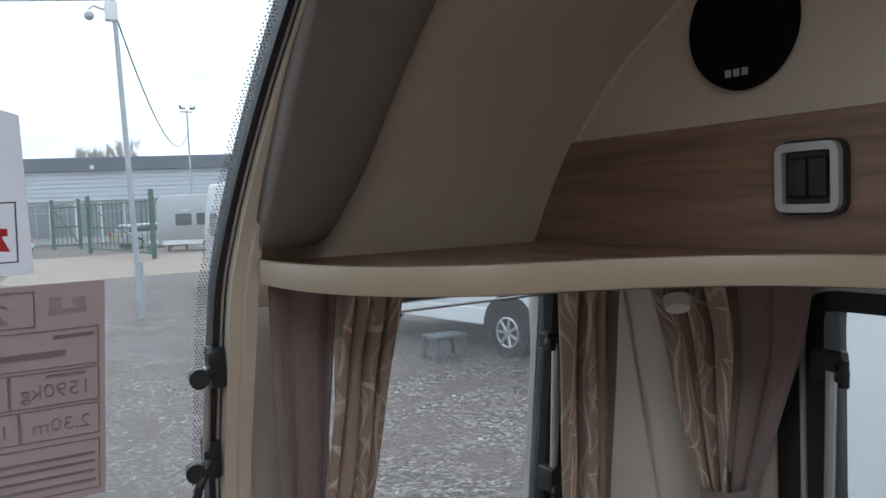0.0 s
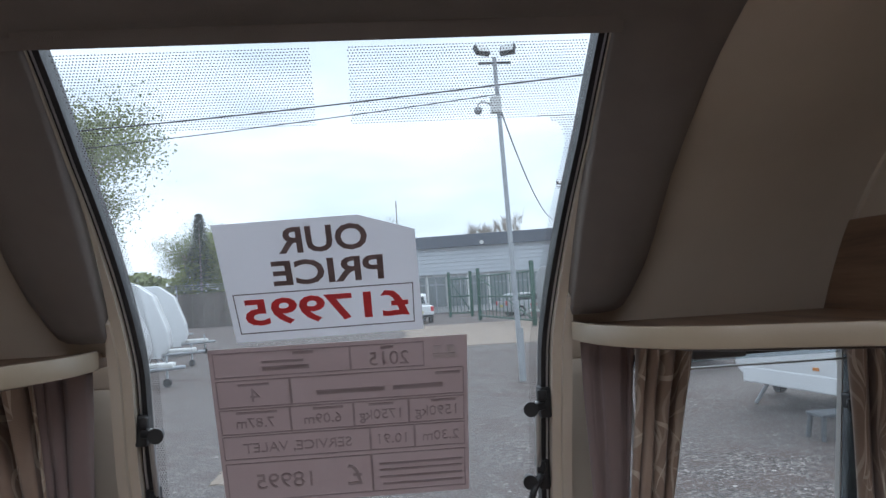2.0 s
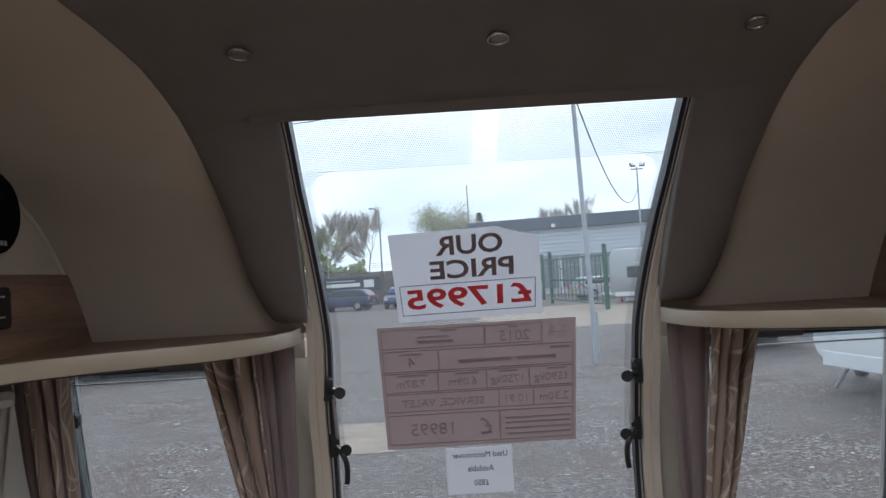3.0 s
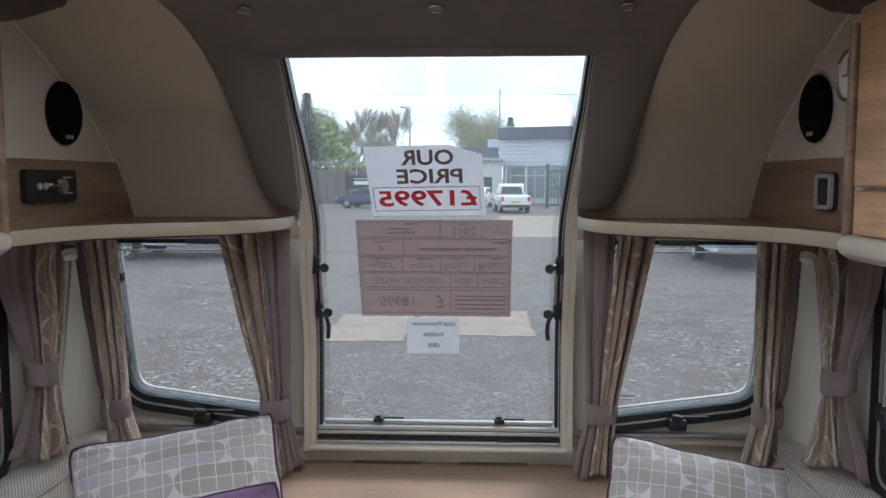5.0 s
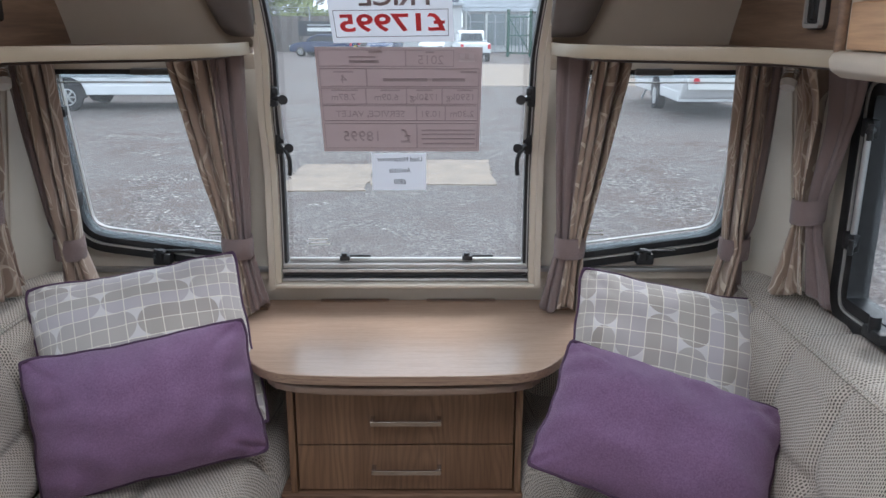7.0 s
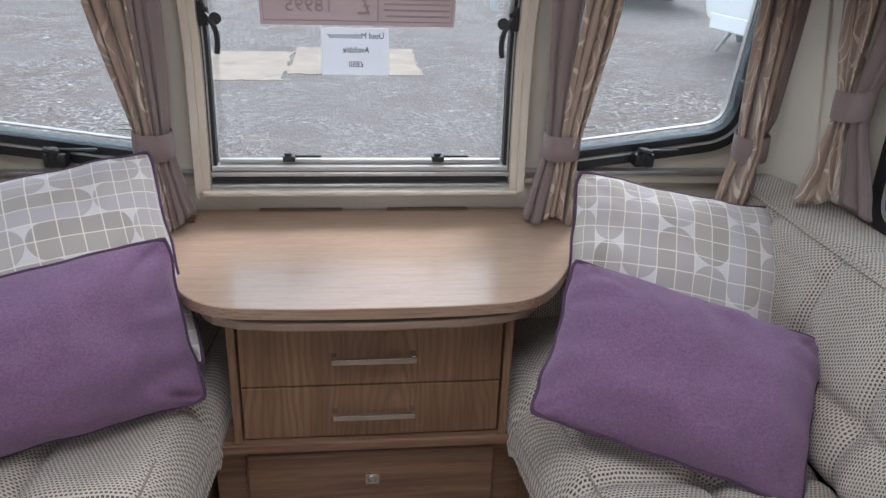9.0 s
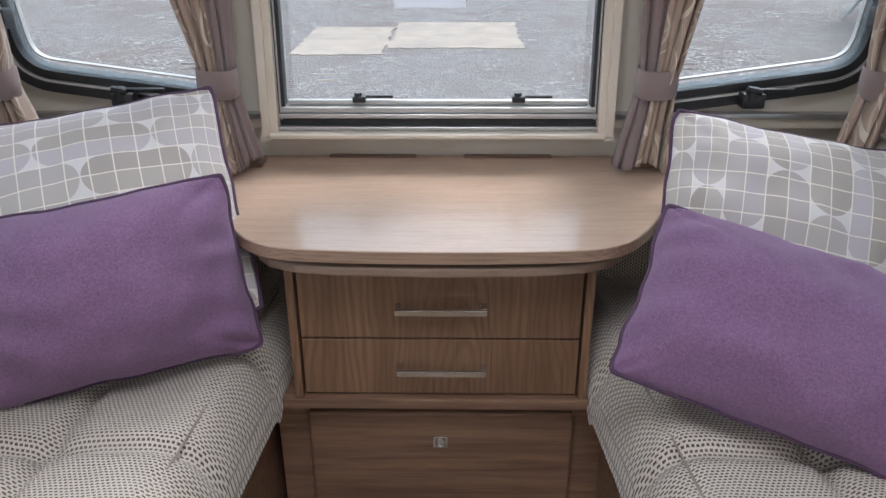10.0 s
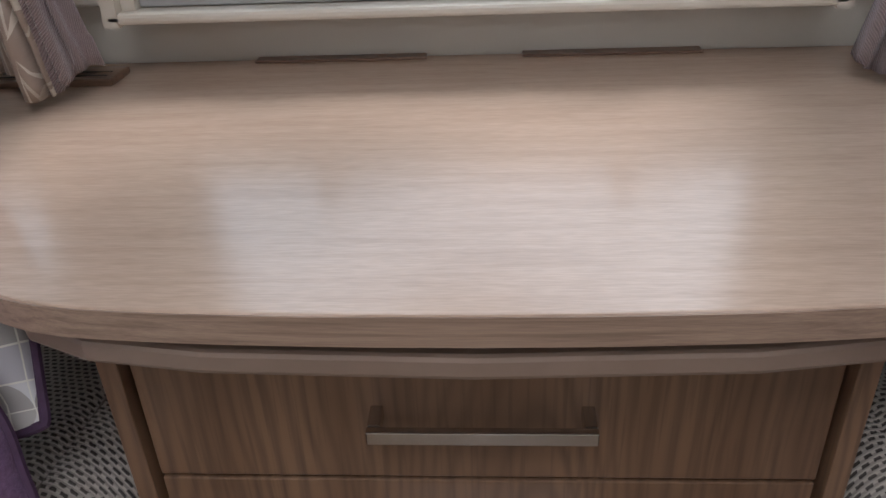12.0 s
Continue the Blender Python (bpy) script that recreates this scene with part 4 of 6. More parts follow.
def front_side_window(s, name):
    w = thing(name, "low front window with rounded black frame and acrylic pane", "window", kind="structure")
    quad = [(s * 0.440, 0.880), (s * 0.925, 0.946), (s * 0.98, 1.462), (s * 0.440, 1.462)]
    outline = rounded(quad, [0.05, 0.13, 0.05, 0.05], 9)
    part("outer_seal", ring(outline, 0.020, "y", 1.215, 1.27), BLACK, w, smooth=True)
    part("bright_bead", ring(shrunk(outline, 0.021), 0.005, "y", 1.213, 1.25), SILVER, w, smooth=True)
    part("inner_seal", ring(shrunk(outline, 0.027), 0.017, "y", 1.218, 1.27), BLACK, w, smooth=True)
    part("pane_rim", ring(shrunk(outline, 0.045), 0.009, "y", 1.236, 1.246), glass("pane_rim_acrylic", (0.9, 0.94, 0.96), 0.15, 0.85), w, smooth=True)
    part("pane_bead", ring(shrunk(outline, 0.064), 0.003, "y", 1.23, 1.245), SILVER, w, smooth=True)
    pane = part("pane", prism(shrunk(outline, 0.03), "y", 1.247, 1.252), GLASS, w)
    pane.visible_shadow = False
    x = s * 0.665
    b = box(x - 0.026, x + 0.022, 1.178, 1.215, 0.906, 0.938, 0.005)
    rod((x - 0.006, 1.185, 0.923), (x - 0.006, 1.185, 0.950), 0.013, 10, bm=b)
    rod((x + 0.01, 1.18, 0.941), (x - 0.02, 1.18, 0.948), 0.008, 8, bm=b)
    box(x, x + 0.085, 1.192, 1.204, 0.938, 0.946, 0.003, bm=b)
    part("catch", b, BLACK, w, "black plastic window catch", smooth=True)
    for xx, zz in ((0.888, 1.09), (0.462, 1.10)):
        b = box(*sorted((s * (xx - 0.012), s * (xx + 0.016))), 1.175, 1.215, zz - 0.02, zz + 0.02, 0.004)
        tube(spline([(s * xx, 1.18, zz), (s * (xx - 0.012), 1.168, zz - 0.03), (s * (xx - 0.006), 1.168, zz - 0.075)], 7), 0.005, 8, bm=b)
        part("catch", b, BLACK, w, "black plastic window catch", smooth=True)
    b = box(*sorted((s * 0.887, s * 0.908)), 1.185, 1.215, 1.31, 1.338, 0.004)
    rod((s * 0.893, 1.19, 1.324), (s * 0.882, 1.172, 1.32), 0.009, 12, bm=b)
    rod((s * 0.882, 1.172, 1.312), (s * 0.882, 1.172, 1.332), 0.007, 10, bm=b)
    part("stay_block", b, BLACK, w)
    part("stay", rod((s * 0.892, 1.19, 1.10), (s * 0.897, 1.18, 1.32), 0.006, 8), ALU, w)
    part("top_catch", box(*sorted((s * 0.60, s * 0.70)), 1.175, 1.1885, 1.418, 1.436, 0.005), mat("grey_catch", (0.1, 0.095, 0.09), None, 20, 0.5), w)
    part("pelmet", box(*sorted((s * 0.38, s * 0.955)), 1.19, 1.212, 1.432, 1.473, 0.003), TRIM, w)
    # sill trims below
    part("sill", box(*sorted((s * 0.376, s * 0.90)), 1.235, 1.268, 0.846, 0.872, 0.004), TRIM, w)
    part("sill_rail", box(*sorted((s * 0.376, s * 0.90)), 1.222, 1.247, 0.873, 0.884, 0.002), ALU, w)
    for k, wd in ((0, 0.05), (1, 0.055)):
        x0 = s * 0.53
        part("etched_mark", box(x0 - wd / 2, x0 + wd / 2, 1.2445, 1.2455, 0.985 - 0.011 * k, 0.989 - 0.011 * k), WHITE, w)


def side_window(s, name):
    w = thing(name, "wide side window with rounded black frame", "window", kind="structure")
    outline = rounded([(0.84, 0.885), (0.84, 1.47), (-0.54, 1.47), (-0.54, 0.885)], 0.09, 7)
    X = s * HALF

    def a(d):
        return X - s * d
    part("trim", ring(rounded([(0.875, 0.85), (0.875, 1.48), (-0.575, 1.48), (-0.575, 0.85)], 0.05, 5), 0.035, "x", a(0.016), a(-0.01)), TRIM, w)
    part("outer_seal", ring(outline, 0.032, "x", a(0.026), a(-0.02)), BLACK, w, smooth=True)
    part("bright_bead", ring(shrunk(outline, 0.033), 0.006, "x", a(0.024), a(-0.01)), SILVER, w, smooth=True)
    part("inner_seal", ring(shrunk(outline, 0.04), 0.026, "x", a(0.02), a(-0.03)), BLACK, w, smooth=True)
    pane = part("pane", prism(shrunk(outline, 0.045), "x", a(-0.012), a(-0.018)), GLASS, w)
    pane.visible_shadow = False
    for y, z in ((0.755, 1.335), (0.765, 1.085)):
        b = box(*sorted((a(0.038), a(0.02))), y - 0.016, y + 0.03, z - 0.02, z + 0.02, 0.004)
        rod((a(0.034), y - 0.012, z), (a(0.048), y - 0.024, z - 0.004), 0.008, 10, bm=b)
        rod((a(0.044), y - 0.022, z + 0.012), (a(0.044), y - 0.022, z - 0.022), 0.0065, 10, bm=b)
        part("catch", b, BLACK, w, "black plastic window catch", smooth=True)
    part("stay", rod((a(0.035), 0.755, 1.33), (a(0.03), 0.765, 1.09), 0.007, 8), ALU, w)
    b = box(*sorted((a(0.06), a(0.02))), 0.56, 0.63, 0.925, 0.95, 0.005)
    rod((a(0.05), 0.6, 0.94), (a(0.05), 0.6, 0.975), 0.012, 10, bm=b)
    part("catch", b, BLACK, w, "black plastic window catch", smooth=True)
    part("sill_rail", box(*sorted((a(0.03), a(0.0))), -0.575, 0.875, 0.836, 0.848, 0.002), ALU, w)


# unseen side windows, added as openings for the fill lamps
def added_rear_window(s, name):
    w = thing(name, "unseen long side window added behind the lounge for a fill lamp", "window", kind="structure")
    out = rounded([(-1.19, 0.92), (-1.19, 1.45), (-2.91, 1.45), (-2.91, 0.92)], 0.08, 6)
    part("frame", ring(out, 0.05, "x", s * (HALF - 0.02), s * (HALF + 0.03)), BLACK, w, smooth=True)
    part("pane", prism(shrunk(out, 0.045), "x", s * (HALF + 0.012), s * (HALF + 0.018)), GLASS, w).visible_shadow = False


def roof_light(y0, y1, half):
    w = thing("roof_light", "square acrylic roof light with a white frame", "roof light", "roof lights", "structure")
    out = rounded([(-half, y0), (half, y0), (half, y1), (-half, y1)], 0.05, 5)
    part("frame", ring(out, 0.035, "z", CEILING - 0.012, CEILING + 0.06), WHITE, w, smooth=True)
    p = part("pane", prism(shrunk(out, 0.03), "z", CEILING + 0.055, CEILING + 0.06), GLASS, w)
    p.visible_shadow = False


shell()
front_canopy()
centre_window()
dot_band()
front_side_window(1, "window_2")
front_side_window(-1, "window_3")
side_window(1, "window_4")
side_window(-1, "window_5")
roof_light(-0.43, 0.285, 0.31)
# second roof light is unseen, added to carry a fill lamp
roof_light(-2.31, -1.49, 0.36)
added_rear_window(1, "window_6")
added_rear_window(-1, "window_7")
for _, sgn in SIDES:
    shelf(sgn)
    locker(sgn)


# ---------------------------------------------------------------- front chest
def chest():
    c = 0.011
    t = thing("chest_of_drawers", "pale oak-topped chest with two drawers and a lift-up flap", "chest", at=pose(0, 0, 0))
    right = [p[:] for p in spline([(0.0, 0.746), (0.10, 0.7475), (0.20, 0.7525), (0.275, 0.763), (0.33, 0.792), (0.37, 0.842), (0.40, 0.895), (0.45, 0.99), (0.515, 1.12), (0.56, 1.266)], 46)]
    poly = [(c - x, y) for x, y in right[::-1]] + [(c + x, y) for x, y in right[1:]]
    part("top", prism(poly, "z", 0.751, 0.775, 0.0015), WOOD_TOP, t, "pale oak laminate top with a bowed front")
    part("edge_band", ring(shrunk(poly, -0.0014), 0.0012, "z", 0.7525, 0.7735), WOOD_EDGE, t, "brown grained edging", smooth=True)
    # dark sheet that puts the shade under the overhanging top into its colour
    part("shadow_gap", prism(shrunk(poly, 0.035), "z", 0.740, 0.752), WOOD_AND_SHADE, t)
    low = [(0.0, 0.750), (0.17, 0.756), (0.25, 0.768), (0.30, 0.790), (0.325, 0.82), (0.332, 0.90), (0.332, 1.26)]
    poly = [(c - x, y) for x, y in low[::-1]] + [(c + x, y) for x, y in low[1:]]
    part("apron", prism(poly, "z", 0.7225, 0.741, 0.004), mat("taupe_edging", (0.24, 0.165, 0.12), (0.205, 0.14, 0.10), 20, 0.45), t)
    for s in (-1, 1):
        x0, x1 = sorted((c + s * 0.269, c + s * 0.285))
        part("side_panel", box(x0, x1, 0.828, 1.26, 0.42, 0.7215, 0.001), WOOD_DRAWER, t)
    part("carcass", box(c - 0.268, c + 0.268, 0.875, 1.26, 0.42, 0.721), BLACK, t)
    for z0, z1, zh in ((0.551, 0.712, 0.622), (0.424, 0.547, 0.489)):
        d = part("drawer", box(c - 0.2655, c + 0.2655, 0.838, 0.88, z0, z1, 0.0015), WOOD_DRAWER, t)
        b = box(-0.072, 0.099, 0.806, 0.813, zh - 0.006, zh + 0.006, 0.001)
        for x in (-0.067, 0.094):
            box(x - 0.005, x + 0.005, 0.8135, 0.837, zh - 0.006, zh + 0.006, 0.001, bm=b)
        part("handle", b, CHROME, d, "brushed nickel bar handle")
    part("plinth_rail", box(c - 0.31, c + 0.31, 0.822, 1.26, 0.396, 0.419, 0.003), WOOD_FLAP, t)
    part("base", box(c - 0.34, c + 0.34, 0.89, 1.26, FLOOR, 0.396), WOOD_FLAP, t)
    fl = part("flap", box(c - 0.272, c + 0.272, 0.866, 0.889, 0.10, 0.355, 0.005), WOOD_FLAP, t)
    part("lock_plate", box(c - 0.016, c + 0.016, 0.862, 0.866, 0.270, 0.298, 0.001), CHROME, fl)
    part("lock_ring", tube([(c + 0.009 * math.cos(a), 0.861, 0.284 + 0.009 * math.sin(a)) for a in np.linspace(0, 2 * math.pi, 14)[:-1]], 0.0018, 6, True), CHROME, fl)
    for x0, x1 in ((-0.247, -0.05), (0.058, 0.257)):
        part("vent_strip", box(x0, x1, 1.25, 1.268, 0.775, 0.778, 0.0012), WOOD_FLAP, t, "brown slotted vent at the back of the top")
    for s in (-1, 1):
        part("end_strip", box(*sorted((c + s * 0.395, c + s * 0.54)), 1.178, 1.228, 0.775, 0.783, 0.002), WOOD_FLAP, t)
        for q in (1.192, 1.206):
            part("slot", box(*sorted((c + s * 0.405, c + s * 0.53)), q - 0.0015, q + 0.0015, 0.7825, 0.7836), BLACK, t)


chest()


# ---------------------------------------------------------------- seats
def padded(size_u, size_v, depth, seams_u=(), seams_v=(), nu=60, nv=24, edge=0.07, soft=0.018, wob=0.006, seed=1, stitch=()):
    """Puffed upholstery in the x-y plane, facing up, with stitched dips; edges roll down by depth."""
    b = bmesh.new()
    rows, us, vs = [], [], []

    def roll(t, length):
        d = min(t, length - t)
        return 1.0 if d >= edge else math.sqrt(max(0.0, 1 - (1 - d / edge) ** 2))
    for j in range(nv + 1):
        tv = 0.5 - 0.5 * math.cos(math.pi * j / nv) if nv < 40 else j / nv
        v = tv * size_v
        row = []
        for i in range(nu + 1):
            u = i / nu * size_u
            k = roll(u, size_u) * roll(v, size_v)
            dip = sum(math.exp(-((u - q) / 0.016) ** 2) for q in seams_u) + sum(math.exp(-((v - q) / 0.016) ** 2) for q in seams_v)
            tuft = sum(math.exp(-(((u - p) / 0.05) ** 2 + ((v - q) / 0.05) ** 2)) for p in seams_u for q in seams_v)
            dip += 0.3 * sum(math.exp(-((v - q) / 0.006) ** 2) for q in stitch)
            w = noise.noise(Vector((u * 5, v * 5, seed))) * wob
            row.append((u, v, depth * k - soft * min(dip, 1.2) - 0.014 * tuft + w * k))
        rows.append(row)
    surf(rows, [i / nu * size_u for i in range(nu + 1)], [r[0][1] for r in rows], b)
    return b


def seat(s):
    t = thing("bench_seat", "cream woven upholstered bench seat along the side wall", "sofa", "bench seats")

    def inner(y):
        """The seat's free edge, which widens the gangway away from the chest."""
        return 0.352 - 0.085 * (max(y, 0.0) - 0.2)
    part("base", prism([(s * (inner(y) + 0.055), y) for y in (-1.4, 0.0, 1.26)] + [(s * 1.02, 1.26), (s * 1.02, -1.4)], "z", FLOOR, 0.40), WOOD_FLAP, t)
    # seat cushions
    for k, (y0, y1) in enumerate(((0.02, 1.24), (-1.40, 0.015))):
        L = y1 - y0
        b = padded(L, 0.53, 0.15, (0.30, 0.58, 0.86, 1.14) if k else (0.22, 0.50, 0.78), (0.27,), 120, 84, 0.085, 0.020, 0.016, 3 + k + s, (0.062,))
        m = Matrix(((0 if k else -s * 0.085, s, 0, s * (inner(y0))), (1, 0, 0, y0), (0, 0, 1, 0.40), (0, 0, 0, 1)))
        moved(b, m)
        part("seat_cushion", b, SOFA, t, smooth=True, keep_uv=True, angle=80)
        part("cushion_edge", prism([(s * (inner(y0) + 0.025), y0 + 0.015), (s * (inner(y1) + 0.025), y1 - 0.015), (s * 0.72, y1 - 0.015), (s * 0.72, y0 + 0.015)], "z", 0.401, 0.44, 0.012), SOFA, t, smooth=True)
        if not k:
            seam = [(s * (inner(y) + 0.062), y, 0.40 + 0.15 * math.sqrt(1 - (1 - 0.062 / 0.085) ** 2) - 0.004) for y in np.linspace(y0 + 0.08, y1 - 0.08, 40)]
            part("seam", tube(seam, 0.0022, 5), SEAMCORD, t, "taupe stitched seam", smooth=True)
    # backrest, leaning
    for k, (y0, y1) in enumerate(((0.0, 1.19), (-1.40, -0.005))):
        L = y1 - y0
        b = padded(L, 0.40, 0.10, [L * q / 5 for q in (1, 2, 3, 4)], (0.15,), 110, 60, 0.08, 0.014, 0.014, 9 + k + s, (0.31,))
        lean = radians(16)
        fwd = Vector((-s * math.cos(lean), 0, math.sin(lean)))
        up = Vector((s * math.sin(lean), 0, math.cos(lean)))
        m = Matrix(((0, up.x, fwd.x, s * 0.865), (1, 0, 0, y0), (0, up.z, fwd.z, 0.50), (0, 0, 0, 1)))
        moved(b, m)
        rim = [Vector((q, 0.372, 0.086)) for q in np.linspace(0.03, L - 0.03, 24)]
        part("backrest_piping", tube([m @ q for q in rim], 0.005, 6), SOFA, t, smooth=True)
        part("backrest", b, SOFA, t, smooth=True, keep_uv=True, angle=80)
        b = padded(L, 0.15, 0.045, [L * q / 5 for q in (1, 2, 3, 4)], (), 80, 14, 0.04, 0.01, 0.006, 19 + k)
        m = Matrix(((0, s, 0, s * 0.885), (1, 0, 0, y0), (0, 0.06, 1, 0.85), (0, 0, 0, 1)))
        moved(b, m)
        part("backrest_top", b, SOFA, t, smooth=True, keep_uv=True, angle=80)
    # front bolster against the front wall beside the chest
    b = padded(0.60, 0.24, 0.12, (0.3,), (), 40, 22, 0.07, 0.01, 0.01, 31)
    m = Matrix(((s, 0, 0, s * 0.335), (0, 0.2, -1, 1.215), (0, 0.98, 0.2, 0.47), (0, 0, 0, 1)))
    moved(b, m)
    part("front_bolster", b, SOFA, t, smooth=True, keep_uv=True, angle=80)
    return t


def pillow(name, label, material, w, h, fat, m, seed, sideways=False):
    t = thing(name, label, "cushion", "scatter cushions", at=m)
    n = 56
    b = bmesh.new()
    uv = b.loops.layers.uv.verify()

    def at(i, j, side):
        a, c = 2 * i / n - 1, 2 * j / n - 1
        a, c = math.sin(a * math.pi / 2) * 0.45 + a * 0.55, math.sin(c * math.pi / 2) * 0.45 + c * 0.55
        rim = max(abs(a), abs(c))
        # sides drawn in a little, corners blunt
        blunt = 0.042 * (abs(a * c)) ** 8
        pull = 1.015 - 0.05 * (1 - abs(c) ** 2.4) * abs(a) ** 3 - blunt
        pull2 = 1.015 - 0.06 * (1 - abs(a) ** 2.4) * abs(c) ** 3 - blunt
        wave = 0.006 * noise.noise(Vector((a * 3, c * 3, seed + 11))) * rim ** 6
        z = fat * 0.56 * (max(0.0, 1 - abs(a) ** 2.1) ** 0.62 * max(0.0, 1 - abs(c) ** 2.1) ** 0.62)
        z += noise.noise(Vector((a * 2.1, c * 2.1, seed + side))) * fat * 0.08 * (1 - rim ** 4)
        crease = noise.noise(Vector((a * 5, c * 3.0, seed + 5))) * fat * 0.04 * (1 - rim ** 8)
        # puckers running in from the seam, and folds out of the corners
        along = c if abs(a) > abs(c) else a
        crease += fat * 0.05 * math.sin(along * 15 + 4 * noise.noise(Vector((along * 2, seed, 0)))) * rim ** 4 * (1 - rim ** 7)
        crease -= fat * 0.10 * abs(a * c) ** 2 * math.exp(-((abs(a) - abs(c)) / 0.07) ** 2) * (1 - rim ** 10)
        return Vector((a * w / 2 * pull + wave, c * h / 2 * pull2 + wave, side * max(z + crease, 0.0)))
    edge = {}
    for side in (1, -1):
        vv = {}
        for i in range(n + 1):
            for j in range(n + 1):
                rim = i in (0, n) or j in (0, n)
                if rim and (i, j) in edge:
                    vv[i, j] = edge[i, j]
                    continue
                vv[i, j] = b.verts.new(at(i, j, side))
                if rim:
                    edge[i, j] = vv[i, j]
        for i in range(n):
            for j in range(n):
                q = [(i, j), (i + 1, j), (i + 1, j + 1), (i, j + 1)]
                q = q if side > 0 else q[::-1]
                f = b.faces.new([vv[k] for k in q])
                for lp, k in zip(f.loops, q):
                    lp[uv].uv = (k[1] / n * h, k[0] / n * w) if sideways else (k[0] / n * w, k[1] / n * h)
    part("cover", b, material, t, smooth=True, keep_uv=True, angle=120)
    loop = [(i, 0) for i in range(n)] + [(n, j) for j in range(n)] + [(i, n) for i in range(n, 0, -1)] + [(0, j) for j in range(n, 0, -1)]
    part("piping", tube([at(i, j, 1) for i, j in loop], 0.0043, 7, True), PIPING, t, "plum piping round the edge", smooth=True)
    return t


def leaning(centre, u, v):
    """A pose with its x axis along u, its y axis near v, and its z axis out of the face."""
    u = Vector(u).normalized()
    v = Vector(v)
    v = (v - v.dot(u) * u).normalized()
    w = u.cross(v)
    return Matrix.Translation(centre) @ Matrix((u, v, w)).transposed().to_4x4()


for _, sgn in SIDES:
    seat(sgn)
pillow("patterned_cushion", "grey retro-print cushion with plum piping leaning in the corner", RETRO, 0.495, 0.45, 0.16,
       leaning((-0.603, 0.855, 0.780), (0.435, 0.146, 0.05), (-0.136, 0.216, 0.326)), 1.7, True)
pillow("purple_cushion", "plain purple velour cushion with piping on the seat", PURPLE, 0.49, 0.32, 0.225,
       leaning((-0.567, 0.728, 0.706), (0.435, 0.15, 0.043), (-0.069, 0.084, 0.269)), 4.2)
pillow("patterned_cushion", "grey retro-print cushion with plum piping leaning in the corner", RETRO, 0.50, 0.44, 0.17,
       leaning((0.663, 0.89, 0.731), (0.448, -0.065, -0.074), (0.118, 0.242, 0.309)), 8.3)
pillow("purple_cushion", "plain purple velour cushion tilted against a patterned one", PURPLE, 0.49, 0.32, 0.225,
       leaning((0.564, 0.618, 0.689), (0.425, -0.14, -0.106), (0.131, 0.204, 0.182)), 6.1)


